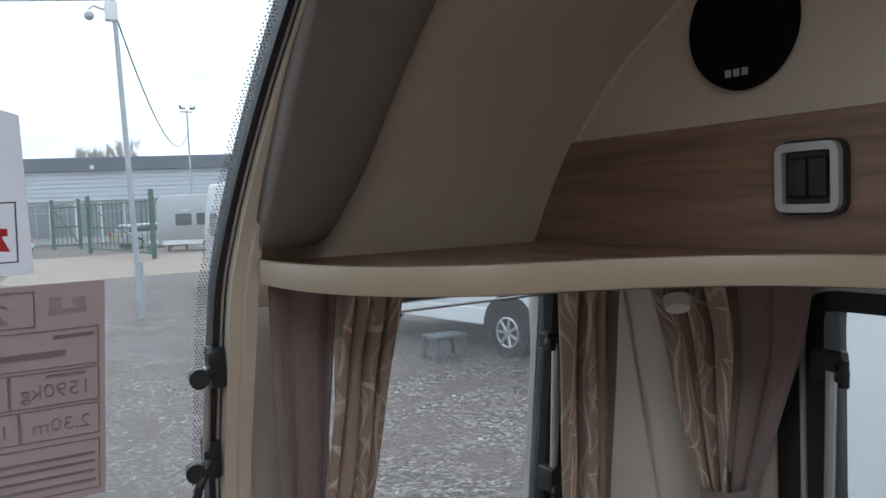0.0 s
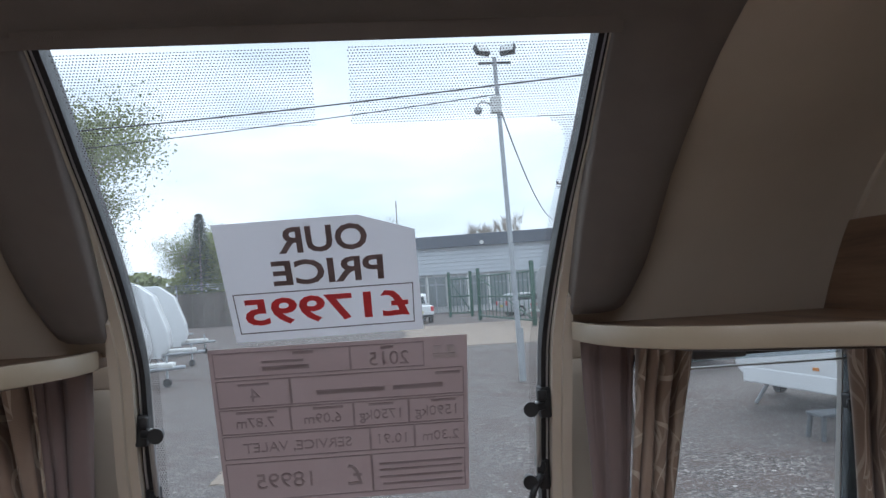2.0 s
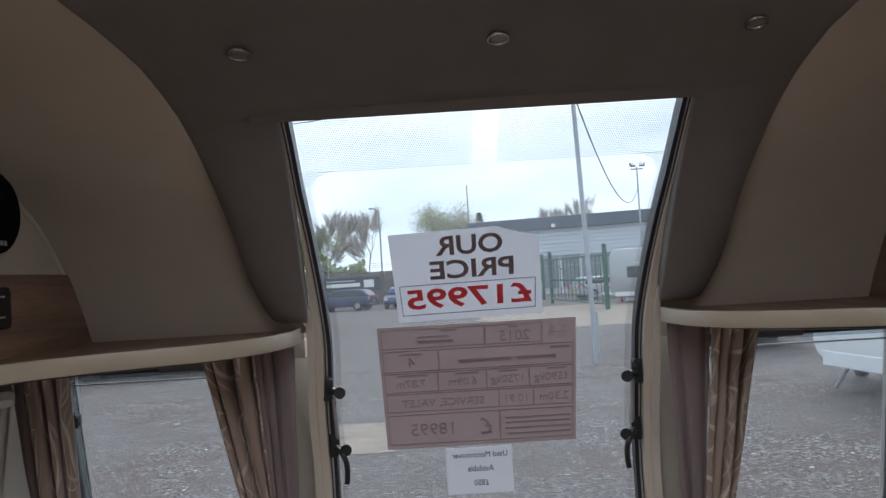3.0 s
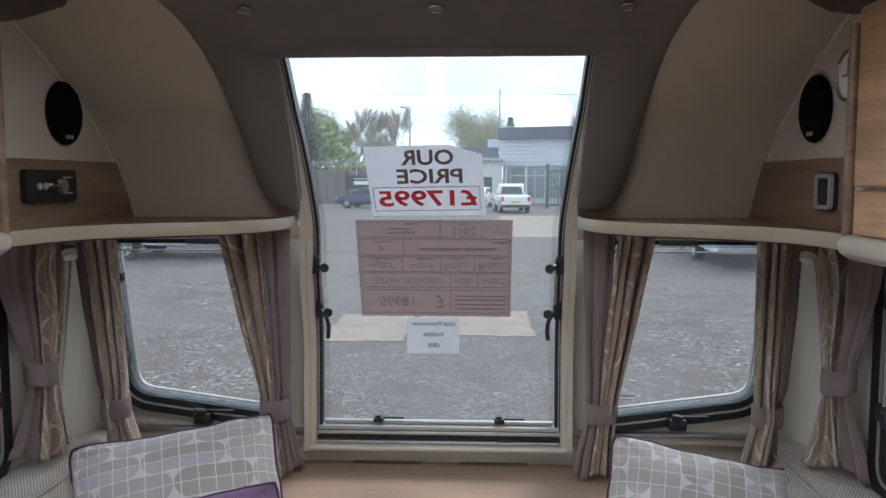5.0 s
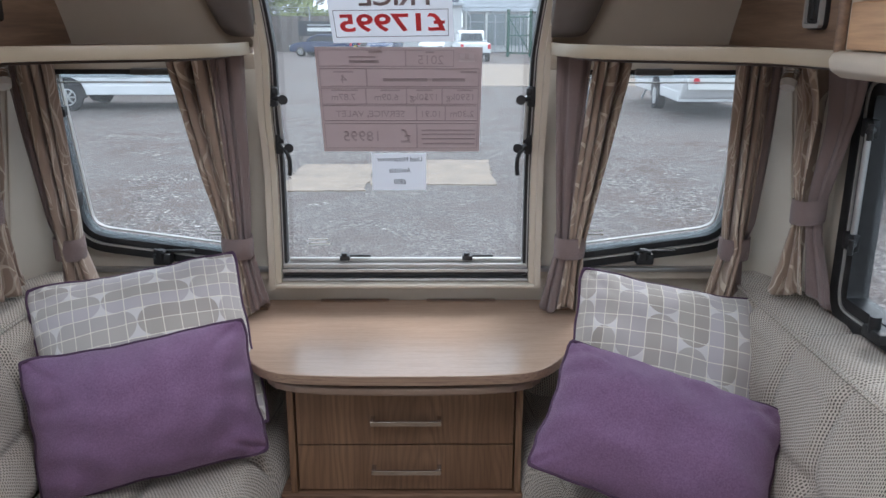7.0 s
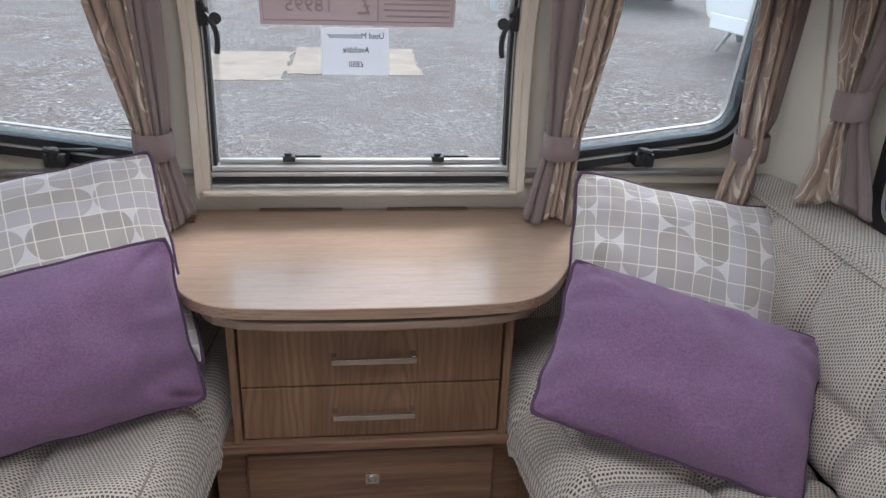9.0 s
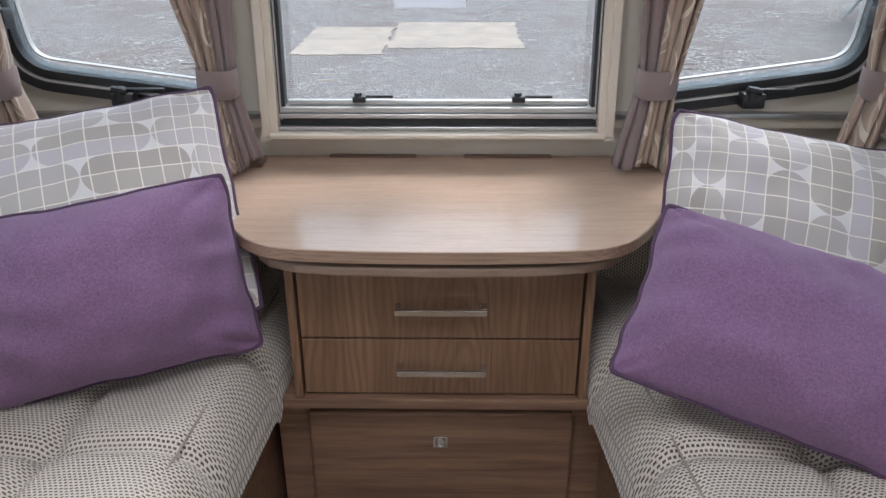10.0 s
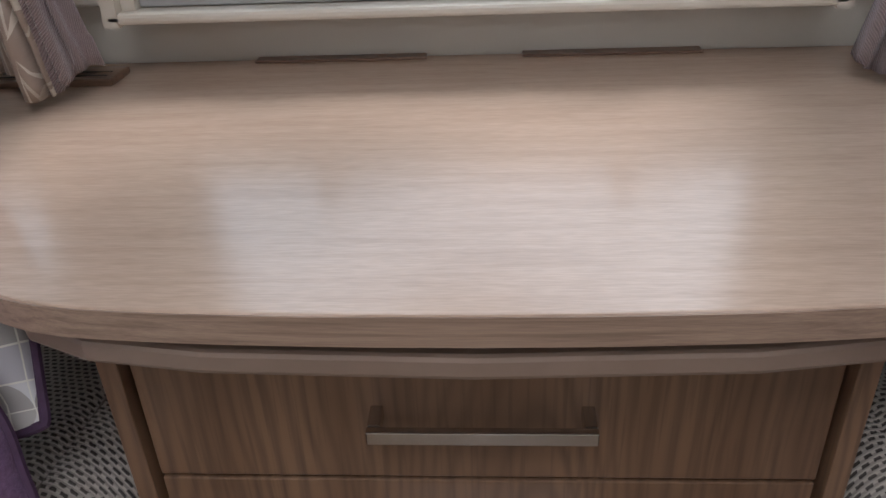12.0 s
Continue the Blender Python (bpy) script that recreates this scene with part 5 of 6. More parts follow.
# ---------------------------------------------------------------- curtains
def curtain(label, s, levels, splits, folds, seed, amp=0.016):
    """levels: (z, x0, y0, x1, y1) from head to hem, the cloth's two edges; splits: shares of the width and their cloth."""
    t = thing("curtain", label, "curtain", "curtains")
    zs = [l[0] for l in levels][::-1]

    def put(k, z):
        return float(np.interp(z, zs, [l[k] for l in levels][::-1]))
    rows_z = list(np.linspace(levels[0][0], levels[-1][0], 48))
    cuts = [0.0]
    for sh in splits:
        cuts.append(cuts[-1] + sh[0])
    hem = levels[-1][0] + 0.03
    for q, (share, cloth) in enumerate(splits):
        us = np.linspace(cuts[q], cuts[q + 1], max(8, int(share * folds * 14)))
        rows = []
        for z in rows_z:
            p, e = Vector((put(1, z), put(2, z))), Vector((put(3, z), put(4, z)))
            nrm = Vector((e.y - p.y, p.x - e.x)).normalized()
            row = []
            for u in us:
                ph = 2 * math.pi * folds * (u + 0.045 * math.sin(u * 11 + seed * 2.3)) + 0.9 * math.sin(z * 2.4 + seed)
                gather = 1.0 + 0.5 * max(0.0, (z - levels[0][0] + 0.09) / 0.09)
                k = amp * (0.42 if cloth is CLOTH else 1.45) * (0.75 + 0.35 * math.sin(z * 5 + u * 7 + seed)) * gather
                d = k * (2 * abs(math.sin(ph / 2)) ** 0.6 - 1) + 0.010 * noise.noise(Vector((u * 6, z * 5, seed))) + 0.02 * math.sin(math.pi * u)
                c = p.lerp(e, u + 0.02 * math.sin(ph * 2 + 1)) + nrm * d
                row.append((s * c.x, c.y, z + 0.012 * math.sin(u * 8 + seed) * (1 if z < hem else 0)))
            rows.append(row)
        b = surf(rows, [float(u) * (0.55 if cloth is CLOTH else 0.34) for u in us], [float(z) for z in rows_z])
        ob = part("plain_cloth" if cloth is CLOTH else "leaf_cloth", b, cloth, t, "plain mauve-grey cloth" if cloth is CLOTH else "taupe cloth with pale leaf swirls", smooth=True, keep_uv=True, angle=100)
        so = ob.modifiers.new("cloth", "SOLIDIFY")
        so.thickness, so.offset = 0.003, 0
    # tie-back
    zt = [l[0] for l in levels if len(l) > 5][0]
    p, e = Vector((put(1, zt), put(2, zt))), Vector((put(3, zt), put(4, zt)))
    mid, along = (p + e) / 2, (e - p)
    rx, ry = along.length / 2 + 0.007, amp + 0.014
    along.normalize()
    nrm = Vector((along.y, -along.x))
    mid = mid + nrm * 0.012
    b, n = bmesh.new(), 28
    rows = []
    for dz, f in ((-0.029, 0.98), (-0.027, 1.03), (0.0, 1.06), (0.027, 1.03), (0.029, 0.98)):
        row = []
        for i in range(n + 1):
            a = 2 * math.pi * i / n
            c = mid + along * rx * f * math.copysign(abs(math.cos(a)) ** 0.7, math.cos(a)) + nrm * ry * f * math.sin(a)
            row.append((s * c.x, c.y, zt + dz + 0.004 * math.cos(a + 1)))
        rows.append(row)
    surf(rows, [0.25 * i / n for i in range(n + 1)], [0, 0.01, 0.03, 0.05, 0.06], b)
    part("tieback", b, CLOTH, t, "mauve-grey tie-back band", smooth=True, keep_uv=True, angle=100)
    return t


TIE = ("tie",)
for _, sgn in SIDES:
    curtain("leaf-pattern curtain with plain border tied back beside the tall window", sgn,
            [(1.472, 0.388, 1.11, 0.575, 1.12), (1.40, 0.39, 1.12, 0.567, 1.125), (1.25, 0.395, 1.13, 0.537, 1.135), (1.08, 0.405, 1.145, 0.50, 1.145), (0.975, 0.412, 1.15, 0.478, 1.15, *TIE), (0.90, 0.395, 1.15, 0.478, 1.15), (0.798, 0.37, 1.145, 0.478, 1.145)],
            [(0.43, CLOTH), (0.57, LEAF)], 6, 2 + sgn, 0.022)
    curtain("leaf-pattern curtain tied back at the outer edge of a front window", sgn,
            [(1.47, 0.824 + (0.028 if sgn < 0 else 0.004), 1.09, 0.93 + (0.03 if sgn < 0 else 0.0), 1.06), (1.25, 0.828 + (0.014 if sgn < 0 else 0.002), 1.095, 0.924 + (0.014 if sgn < 0 else 0.0), 1.07), (1.05, 0.836, 1.10, 0.912, 1.08), (0.985, 0.838, 1.10, 0.898, 1.10, *TIE), (0.92, 0.818, 1.095, 0.896, 1.09), (0.83, 0.79, 1.085, 0.89, 1.07)],
            [(0.78, LEAF), (0.22, CLOTH)], 4, 5 + sgn, 0.02)
    curtain("leaf-pattern curtain with plain border tied back at the side window", sgn,
            [(1.47, 0.962, 1.03, 0.985, 0.775), (1.36, 0.958, 0.995, 0.985, 0.79), (1.24, 0.952, 0.955, 0.978, 0.825), (1.13, 0.955, 0.912, 0.972, 0.862, *TIE), (1.07, 0.95, 0.925, 0.976, 0.852), (0.925, 0.935, 0.965, 0.995, 0.80)],
            [(0.66, LEAF), (0.34, CLOTH)], 4, 8 + sgn, 0.022)


# ---------------------------------------------------------------- fittings
def speaker(s):
    X, Y = s * 0.822, 0.742 if s > 0 else 0.785
    t = thing("speaker", "round black cloth loudspeaker on the upper side wall", "speaker", "speakers")
    b = bmesh.new()
    bmesh.ops.create_cone(b, cap_ends=True, segments=48, radius1=0.072, radius2=0.068, depth=0.016)
    bmesh.ops.bevel(b, geom=[e for e in b.edges if e.calc_face_angle(0) > 1], offset=0.005, segments=3, affect="EDGES")
    b.transform(Matrix.Translation((X - s * 0.009, Y, 1.744)) @ Matrix.Rotation(-s * math.pi / 2, 4, "Y"))
    part("grille", b, MESHBLACK, t, smooth=True)
    b = bmesh.new()
    for k, y in enumerate((-0.011, 0.0, 0.011)):
        box(*sorted((X - s * 0.0175, X - s * 0.0185)), Y + y - 0.0038, Y + y + 0.0038, 1.688, 1.696, bm=b)
    part("badge", b, SILVER, t, "small pale badge")


def switch_plate():
    t = thing("light_switch", "black double rocker switch in a silver rounded frame", "switch")
    out = rounded([(0.622, 1.5375), (0.6925, 1.5375), (0.6925, 1.6085), (0.622, 1.6085)], 0.013, 4)
    part("back_box", prism(shrunk(out, -0.003), "x", 0.806, 0.815), BLACK, t)
    part("frame", ring(out, 0.0085, "x", 0.798, 0.807), SILVER, t)
    part("well", prism(shrunk(out, 0.010), "x", 0.803, 0.807), BLACK, t)
    for y0, y1 in ((0.6355, 0.6567), (0.6577, 0.679)):
        part("rocker", box(0.799, 0.8032, y0, y1, 1.552, 1.594, 0.003), BLACK, t)


def radio_panel():
    t = thing("control_panel", "black control panel with a silver rotary knob", "control panel")
    out = rounded([(0.60, 1.548), (0.80, 1.548), (0.80, 1.618), (0.60, 1.618)], 0.012, 4)
    part("plate", prism(out, "x", -0.815, -0.800, 0.002), BLACKGLOSS, t)
    b = rod((-0.800, 0.715, 1.583), (-0.782, 0.715, 1.583), 0.017, 24, r2=0.015)
    part("knob", b, CHROME, t, "silver rotary knob", smooth=True)
    for y in (0.645, 0.668):
        part("button", rod((-0.801, y, 1.583), (-0.796, y, 1.583), 0.007, 12), SILVER, t)
    for z in (1.60, 1.566):
        part("marking", box(-0.8005, -0.7998, 0.74, 0.78, z, z + 0.003), SILVER, t)


def clock():
    t = thing("wall_clock", "round chrome-rimmed wall clock", "clock")
    c = Vector((0.821, 0.595, 1.795))
    part("face", rod(c, c + Vector((-0.008, 0, 0)), 0.046, 32), WHITE, t)
    part("rim", tube([c + Vector((-0.008, 0.047 * math.cos(a), 0.047 * math.sin(a))) for a in np.linspace(0, 2 * math.pi, 33)[:-1]], 0.005, 8, True), CHROME, t, smooth=True)
    part("hand", box(c.x - 0.0105, c.x - 0.0095, c.y - 0.0015, c.y + 0.0015, c.z, c.z + 0.032), BLACK, t)
    part("hand", box(c.x - 0.0105, c.x - 0.0095, c.y, c.y + 0.024, c.z - 0.0015, c.z + 0.0015), BLACK, t)


def spot(s):
    t = thing("spot_lamp", "small chrome spot lamp with frosted glass under the shelf", "lamp", "spot lamps")
    p, q = Vector((s * 0.895, 0.92, 1.462)), Vector((s * 0.878, 0.90, 1.422))
    part("stem", rod((s * 0.897, 0.925, 1.474), p, 0.006, 8), CHROME, t)
    d = (q - p).normalized()
    part("body", rod(p - d * 0.005, q, 0.014, 20, r2=0.019), CHROME, t, smooth=True)
    for k in range(4):
        c = p + d * (0.006 + 0.008 * k)
        part("fin", rod(c, c + d * 0.003, 0.0195, 20), CHROME, t)
    part("glass", rod(q, q + d * 0.016, 0.018, 20, r2=0.016), mat("frosted_glass", (0.6, 0.58, 0.54), None, 20, 0.5), t, "frosted lamp glass", smooth=True)


def downlight(x, y, z):
    t = thing("downlight", "small chrome-rimmed downlight in the headlining", "lamp", "downlights")
    m = pose(x, y, z, -13, 0, 0)
    b = tube([m @ Vector((0.0145 * math.cos(a), 0.0145 * math.sin(a), -0.002)) for a in np.linspace(0, 2 * math.pi, 25)[:-1]], 0.002, 6, True)
    part("rim", b, CHROME, t, smooth=True)
    part("lens", rod(m @ Vector((0, 0, 0.006)), m @ Vector((0, 0, -0.001)), 0.013, 20), mat("unlit_lamp_lens", (0.2, 0.19, 0.18), None, 20, 0.3), t)


for _, sgn in SIDES:
    speaker(sgn)
    spot(sgn)
switch_plate()
radio_panel()
clock()
for x in (-0.33, 0.03, 0.387):
    downlight(x, 0.55, 1.917)


# ---------------------------------------------------------------- papers on the tall window
def on_glass(s0, s1):
    """Pose whose x runs to the left seen from inside (so that writing faces out), y up the pane, from heights on the glass."""
    ys, zs = [p[0] for p in GLASS_PROF], [p[1] for p in GLASS_PROF]
    p0, p1 = Vector((0, float(np.interp(s0, zs, ys)), s0)), Vector((0, float(np.interp(s1, zs, ys)), s1))
    v = (p1 - p0).normalized()
    u = Vector((-1, 0, 0))
    w = u.cross(v)
    return Matrix.Translation(p0 - w * 0.004 if w.y > 0 else p0 + w * 0.004) @ Matrix((u, v, w)).transposed().to_4x4(), (p1 - p0).length, w


def face(m, x0, x1, y0, y1, d0, d1, bm=None):
    b = box(x0, x1, y0, y1, d0, d1)
    b.transform(m)
    return join(bm, b)


def papers():
    # the inner side, where the writing shows mirrored, lies at negative local z
    m, h, w = on_glass(1.214, 1.482)
    t = thing("price_card", "mauve-grey card form with handwritten boxes taped to the window", "sign")
    x0, x1 = -0.203, 0.217
    part("card", face(m, x0, x1, 0, 0.297, -0.0008, 0.0), CARD, t)

    def cell(a, b2, c, d, fill=True):
        lines = bmesh.new()
        for q in ((a, b2, c, c + 0.0018), (a, b2, d - 0.0018, d), (a, a + 0.0018, c + 0.0018, d - 0.0018), (b2 - 0.0018, b2, c + 0.0018, d - 0.0018)):
            face(m, *q, -0.0016, -0.0008, lines)
        part("printed_box", lines, CARDINK, t)
    W = x1 - x0
    rows = [(0.245, 0.290, [(0.17, 0.46), (0.46, 0.985)]), (0.19, 0.240, [(0.015, 0.70), (0.70, 0.985)]), (0.14, 0.187, [(0.015, 0.24), (0.24, 0.46), (0.46, 0.71), (0.71, 0.985)]),
            (0.092, 0.137, [(0.015, 0.22), (0.22, 0.40), (0.40, 0.985)]), (0.01, 0.085, [(0.015, 0.40), (0.40, 0.985)])]
    for y0, y1, cols in rows:
        for a, b2 in cols:
            cell(x0 + a * W, x0 + b2 * W, y0, y1)
    flip = m @ Matrix.Translation((0, 0, -0.0012))
    for text, size, fx, y in (("2015", 0.034, 0.31, 0.262), ("4", 0.034, 0.84, 0.21), ("1590kg", 0.026, 0.125, 0.16), ("1750kg", 0.026, 0.35, 0.16), ("6.09m", 0.026, 0.585, 0.16), ("7.87m", 0.026, 0.85, 0.16),
                              ("2.30m", 0.026, 0.115, 0.112), ("10.91", 0.026, 0.31, 0.112), ("SERVICE, VALET", 0.026, 0.69, 0.112), ("18995", 0.042, 0.75, 0.045), ("£", 0.058, 0.47, 0.045)):
        lettering(text, size, CARDINK, t, flip @ Matrix.Translation((x0 + fx * W, y, 0)), "handwriting" if text != "£" else "printed_sign")
    for a, b2, y0, y1 in ((0.62, 0.80, 0.255, 0.262), (0.64, 0.80, 0.268, 0.272), (0.10, 0.30, 0.205, 0.213), (0.33, 0.60, 0.205, 0.213), (0.03, 0.13, 0.228, 0.233), (0.29, 0.34, 0.281, 0.286), (0.60, 0.68, 0.281, 0.286),
                          (0.03, 0.37, 0.062, 0.066), (0.03, 0.37, 0.05, 0.054), (0.03, 0.37, 0.036, 0.04), (0.03, 0.36, 0.022, 0.026), (0.78, 0.90, 0.229, 0.233), (0.05, 0.15, 0.178, 0.182), (0.3, 0.4, 0.178, 0.182), (0.5, 0.62, 0.178, 0.182), (0.76, 0.92, 0.178, 0.182)):
        part("printed_bar", face(m, x0 + a * W, x0 + b2 * W, y0, y1, -0.0016, -0.0008), CARDINK, t)
    em = bmesh.new()
    for a, b2, y0, y1 in ((0.045, 0.14, 0.258, 0.266), (0.05, 0.08, 0.267, 0.28), (0.105, 0.135, 0.267, 0.28)):
        face(m, x0 + a * W, x0 + b2 * W, y0, y1, -0.0016, -0.0008, em)
    part("emblem", em, CARDLIGHT, t)

    # large price sheet above
    m, h, w = on_glass(1.50, 1.68)
    t = thing("price_sheet", "white paper price sheet with grey and red lettering on the window", "sign")
    m2 = m @ Matrix.Translation((0.018, 0.006, 0)) @ Matrix.Rotation(radians(-1.2), 4, "Z")
    poly = [(-0.150, 0.0), (0.150, 0.0), (0.148, 0.23), (-0.06, 0.232), (-0.142, 0.20)]
    b = prism(poly, "z", -0.0006, 0.0)
    b.transform(m2)
    part("sheet", b, PAPER, t)
    for text, size, x, y, k in (("OUR", 0.080, -0.008, 0.192, INK), ("PRICE", 0.080, -0.01, 0.132, INK), ("£17995", 0.090, 0.0, 0.058, REDINK)):
        flip = m2 @ Matrix.Translation((x, y, -0.0008)) @ Matrix.Diagonal(({"OUR": 0.76, "PRICE": 0.83}.get(text, 0.96), 0.80, 1, 1))
        lettering(text, size, k, t, flip, bold=0.022)
    fr = bmesh.new()
    for q in ((-0.136, 0.140, 0.018, 0.0195), (-0.136, 0.140, 0.098, 0.0995), (-0.136, -0.1345, 0.018, 0.0995), (0.1385, 0.140, 0.018, 0.0995)):
        face(m2, *q, -0.0012, -0.0006, fr)
    part("printed_frame", fr, INKGREY, t)

    # small notice below
    m, h, w = on_glass(1.115, 1.214)
    t = thing("notice", "small white paper notice in a clear sleeve on the window", "sign")
    m2 = m @ Matrix.Translation((0.010, -0.009, 0.0))
    part("paper", face(m2, -0.069, 0.079, -0.002, 0.102, -0.0008, 0.0), PAPER, t)
    for text, size, y in (("Used Motormover", 0.0185, 0.085), ("Available", 0.0185, 0.054), ("£850", 0.0185, 0.022)):
        lettering(text, size, INKDARK, t, m2 @ Matrix.Translation((0.003, y, -0.0014)) @ Matrix.Diagonal((0.88, 1, 1, 1)))


papers()

# ---------------------------------------------------------------- outside
def ground():
    tagged(part("ground", box(-400, 400, -200, 700, GROUND - 0.5, GROUND), GRAVEL), "grey gravel hardstanding yard", "ground", kind="structure")
    rng = random.Random(4)

    def slab(x0, x1, y0, y1, n=72, rag=0.03):
        pts = []
        for k in range(n):
            a = 2 * math.pi * k / n
            c, sn = math.cos(a), math.sin(a)
            q = max(abs(c), abs(sn))
            pts.append(((x0 + x1) / 2 + (x1 - x0) / 2 * c / q + rng.uniform(-rag, rag), (y0 + y1) / 2 + (y1 - y0) / 2 * sn / q + rng.uniform(-rag, rag)))
        return prism(pts, "z", GROUND - 0.02, GROUND + 0.012)
    for q in ((-1.9, -0.82, 8.75, 10.7), (-0.78, 0.85, 9.15, 11.1)):
        tagged(part("concrete_slab", slab(*q), CONCRETE), "worn sandy concrete slab let into the gravel", "slab", "concrete slabs", "structure")
    tagged(part("apron_road", slab(1.2, 40, 26.5, 43, 40, 0.3), CONCRETE), "broad sandy concrete apron before the gates", "road", kind="structure")


def wheel(parent, x, y, r, w, axis="x", out=1, spokes=8):
    o = Vector((x, y, GROUND + r))
    d = Vector((w / 2, 0, 0)) if axis == "x" else Vector((0, w / 2, 0))
    b = rod(o - d, o + d, r, 28)
    bmesh.ops.bevel(b, geom=[e for e in b.edges if e.calc_face_angle(0) > 1], offset=r * 0.12, segments=3, affect="EDGES")
    ty = part("tyre", b, TYRE, parent, smooth=True)
    b = rod(o - d * 0.6, o + d * 1.04 * out, r * 0.60, 24) if out > 0 else rod(o + d * 0.6, o - d * 1.04, r * 0.60, 24)
    part("wheel_well", b, BLACK, ty)
    b = bmesh.new()
    f = o + d * 1.07 * out
    u, v = (Vector((0, 1, 0)), Vector((0, 0, 1))) if axis == "x" else (Vector((1, 0, 0)), Vector((0, 0, 1)))
    for k in range(spokes):
        a = 2 * math.pi * k / spokes
        rod(f, f + (u * math.cos(a) + v * math.sin(a)) * r * 0.58, r * 0.07, 6, bm=b)
    tube([f + (u * math.cos(a) + v * math.sin(a)) * r * 0.59 for a in np.linspace(0, 2 * math.pi, 25)[:-1]], r * 0.05, 6, True, bm=b)
    rod(f - d * 0.2, f + d * 0.1, r * 0.13, 10, bm=b)
    part("rim", b, RIM, ty, smooth=True)


def car(name, label, paint, m, length=4.4, width=1.75, pick=False):
    """A car along local y, nose at positive y, its middle at the origin on the ground."""
    t = thing(name, label, "car", at=m @ pose(0, 0, -GROUND))
    L, g = length / 2, GROUND
    low = [(-L, 0.42), (-L + 0.05, 0.85), (-L + 0.1, 0.98), (0.45, 1.0), (L - 0.6, 0.92), (L - 0.12, 0.75), (L, 0.5), (L - 0.05, 0.3), (-L + 0.1, 0.3)]
    if pick:
        low = [(-L, 0.5), (-L, 1.05), (-0.35, 1.08), (0.75, 1.08), (L - 0.35, 1.02), (L - 0.05, 0.85), (L, 0.5), (L - 0.1, 0.35), (-L + 0.1, 0.4)]
        cab = [(-0.45, 1.06), (-0.3, 1.6), (-0.1, 1.76), (0.75, 1.76), (1.45, 1.06)]
        glass_q = [(-0.36, 1.12), (-0.25, 1.55), (0.72, 1.66), (1.3, 1.12)]
    else:
        cab = [(-L + 0.12, 0.96), (-L + 0.45, 1.38), (-L + 0.8, 1.46), (0.2, 1.45), (0.55, 1.36), (1.2, 0.96)]
        glass_q = [(-L + 0.4, 1.0), (-L + 0.62, 1.33), (0.25, 1.37), (0.95, 1.0)]
    up = lambda q: [(y, z + g) for y, z in q]
    body = prism(rounded(up(low), 0.12, 4), "x", -width / 2, width / 2, 0.08, 3)
    part("body", body, paint, t, smooth=True)
    part("cabin", prism(rounded(up(cab), 0.12, 4), "x", -width / 2 + 0.12, width / 2 - 0.12, 0.07, 3), paint, t, smooth=True)
    for s in (1, -1):
        a = s * (width / 2 - 0.118)
        part("side_glass", prism(rounded(up(glass_q), 0.06, 3), "x", a - 0.006, a + 0.006), DARKGLASS, t)
        for y in (-L * 0.62, L * 0.62):
            wheel(t, s * (width / 2 - 0.09), y, 0.37 if pick else 0.32, 0.2, "x", s)
        part("tail_light", box(*sorted((s * (width / 2 - 0.2), s * (width / 2 - 0.02))), -L - 0.012, -L + 0.06, g + 0.72, g + 1.0, 0.01), RED, t)
        part("headlight", box(*sorted((s * (width / 2 - 0.32), s * (width / 2 - 0.05))), L - 0.16, L - 0.03, g + 0.58, g + 0.74, 0.01), RIM, t)
        part("mirror", box(*sorted((s * width / 2, s * (width / 2 + 0.18))), 0.72, 0.82, g + 1.0, g + 1.16, 0.03), paint, t)
    zr = (1.14, 1.58) if pick else (1.02, 1.34)
    yr = cab[0][0], cab[1][0]
    b = surf([[(-width / 2 + 0.22, yr[0] - 0.02, g + zr[0]), (width / 2 - 0.22, yr[0] - 0.02, g + zr[0])], [(-width / 2 + 0.3, yr[1] - 0.03, g + zr[1]), (width / 2 - 0.3, yr[1] - 0.03, g + zr[1])]])
    part("rear_glass", b, DARKGLASS, t)
    part("number_plate", box(-0.26, 0.26, -L - 0.015, -L + 0.02, g + 0.62, g + 0.74), mat("yellow_plate", (0.6, 0.5, 0.08), None, 10, 0.5), t)
    part("bumper", box(-width / 2 + 0.05, width / 2 - 0.05, -L - 0.06, -L + 0.1, g + 0.36, g + 0.52, 0.04), BLACK if pick else paint, t)
    return t


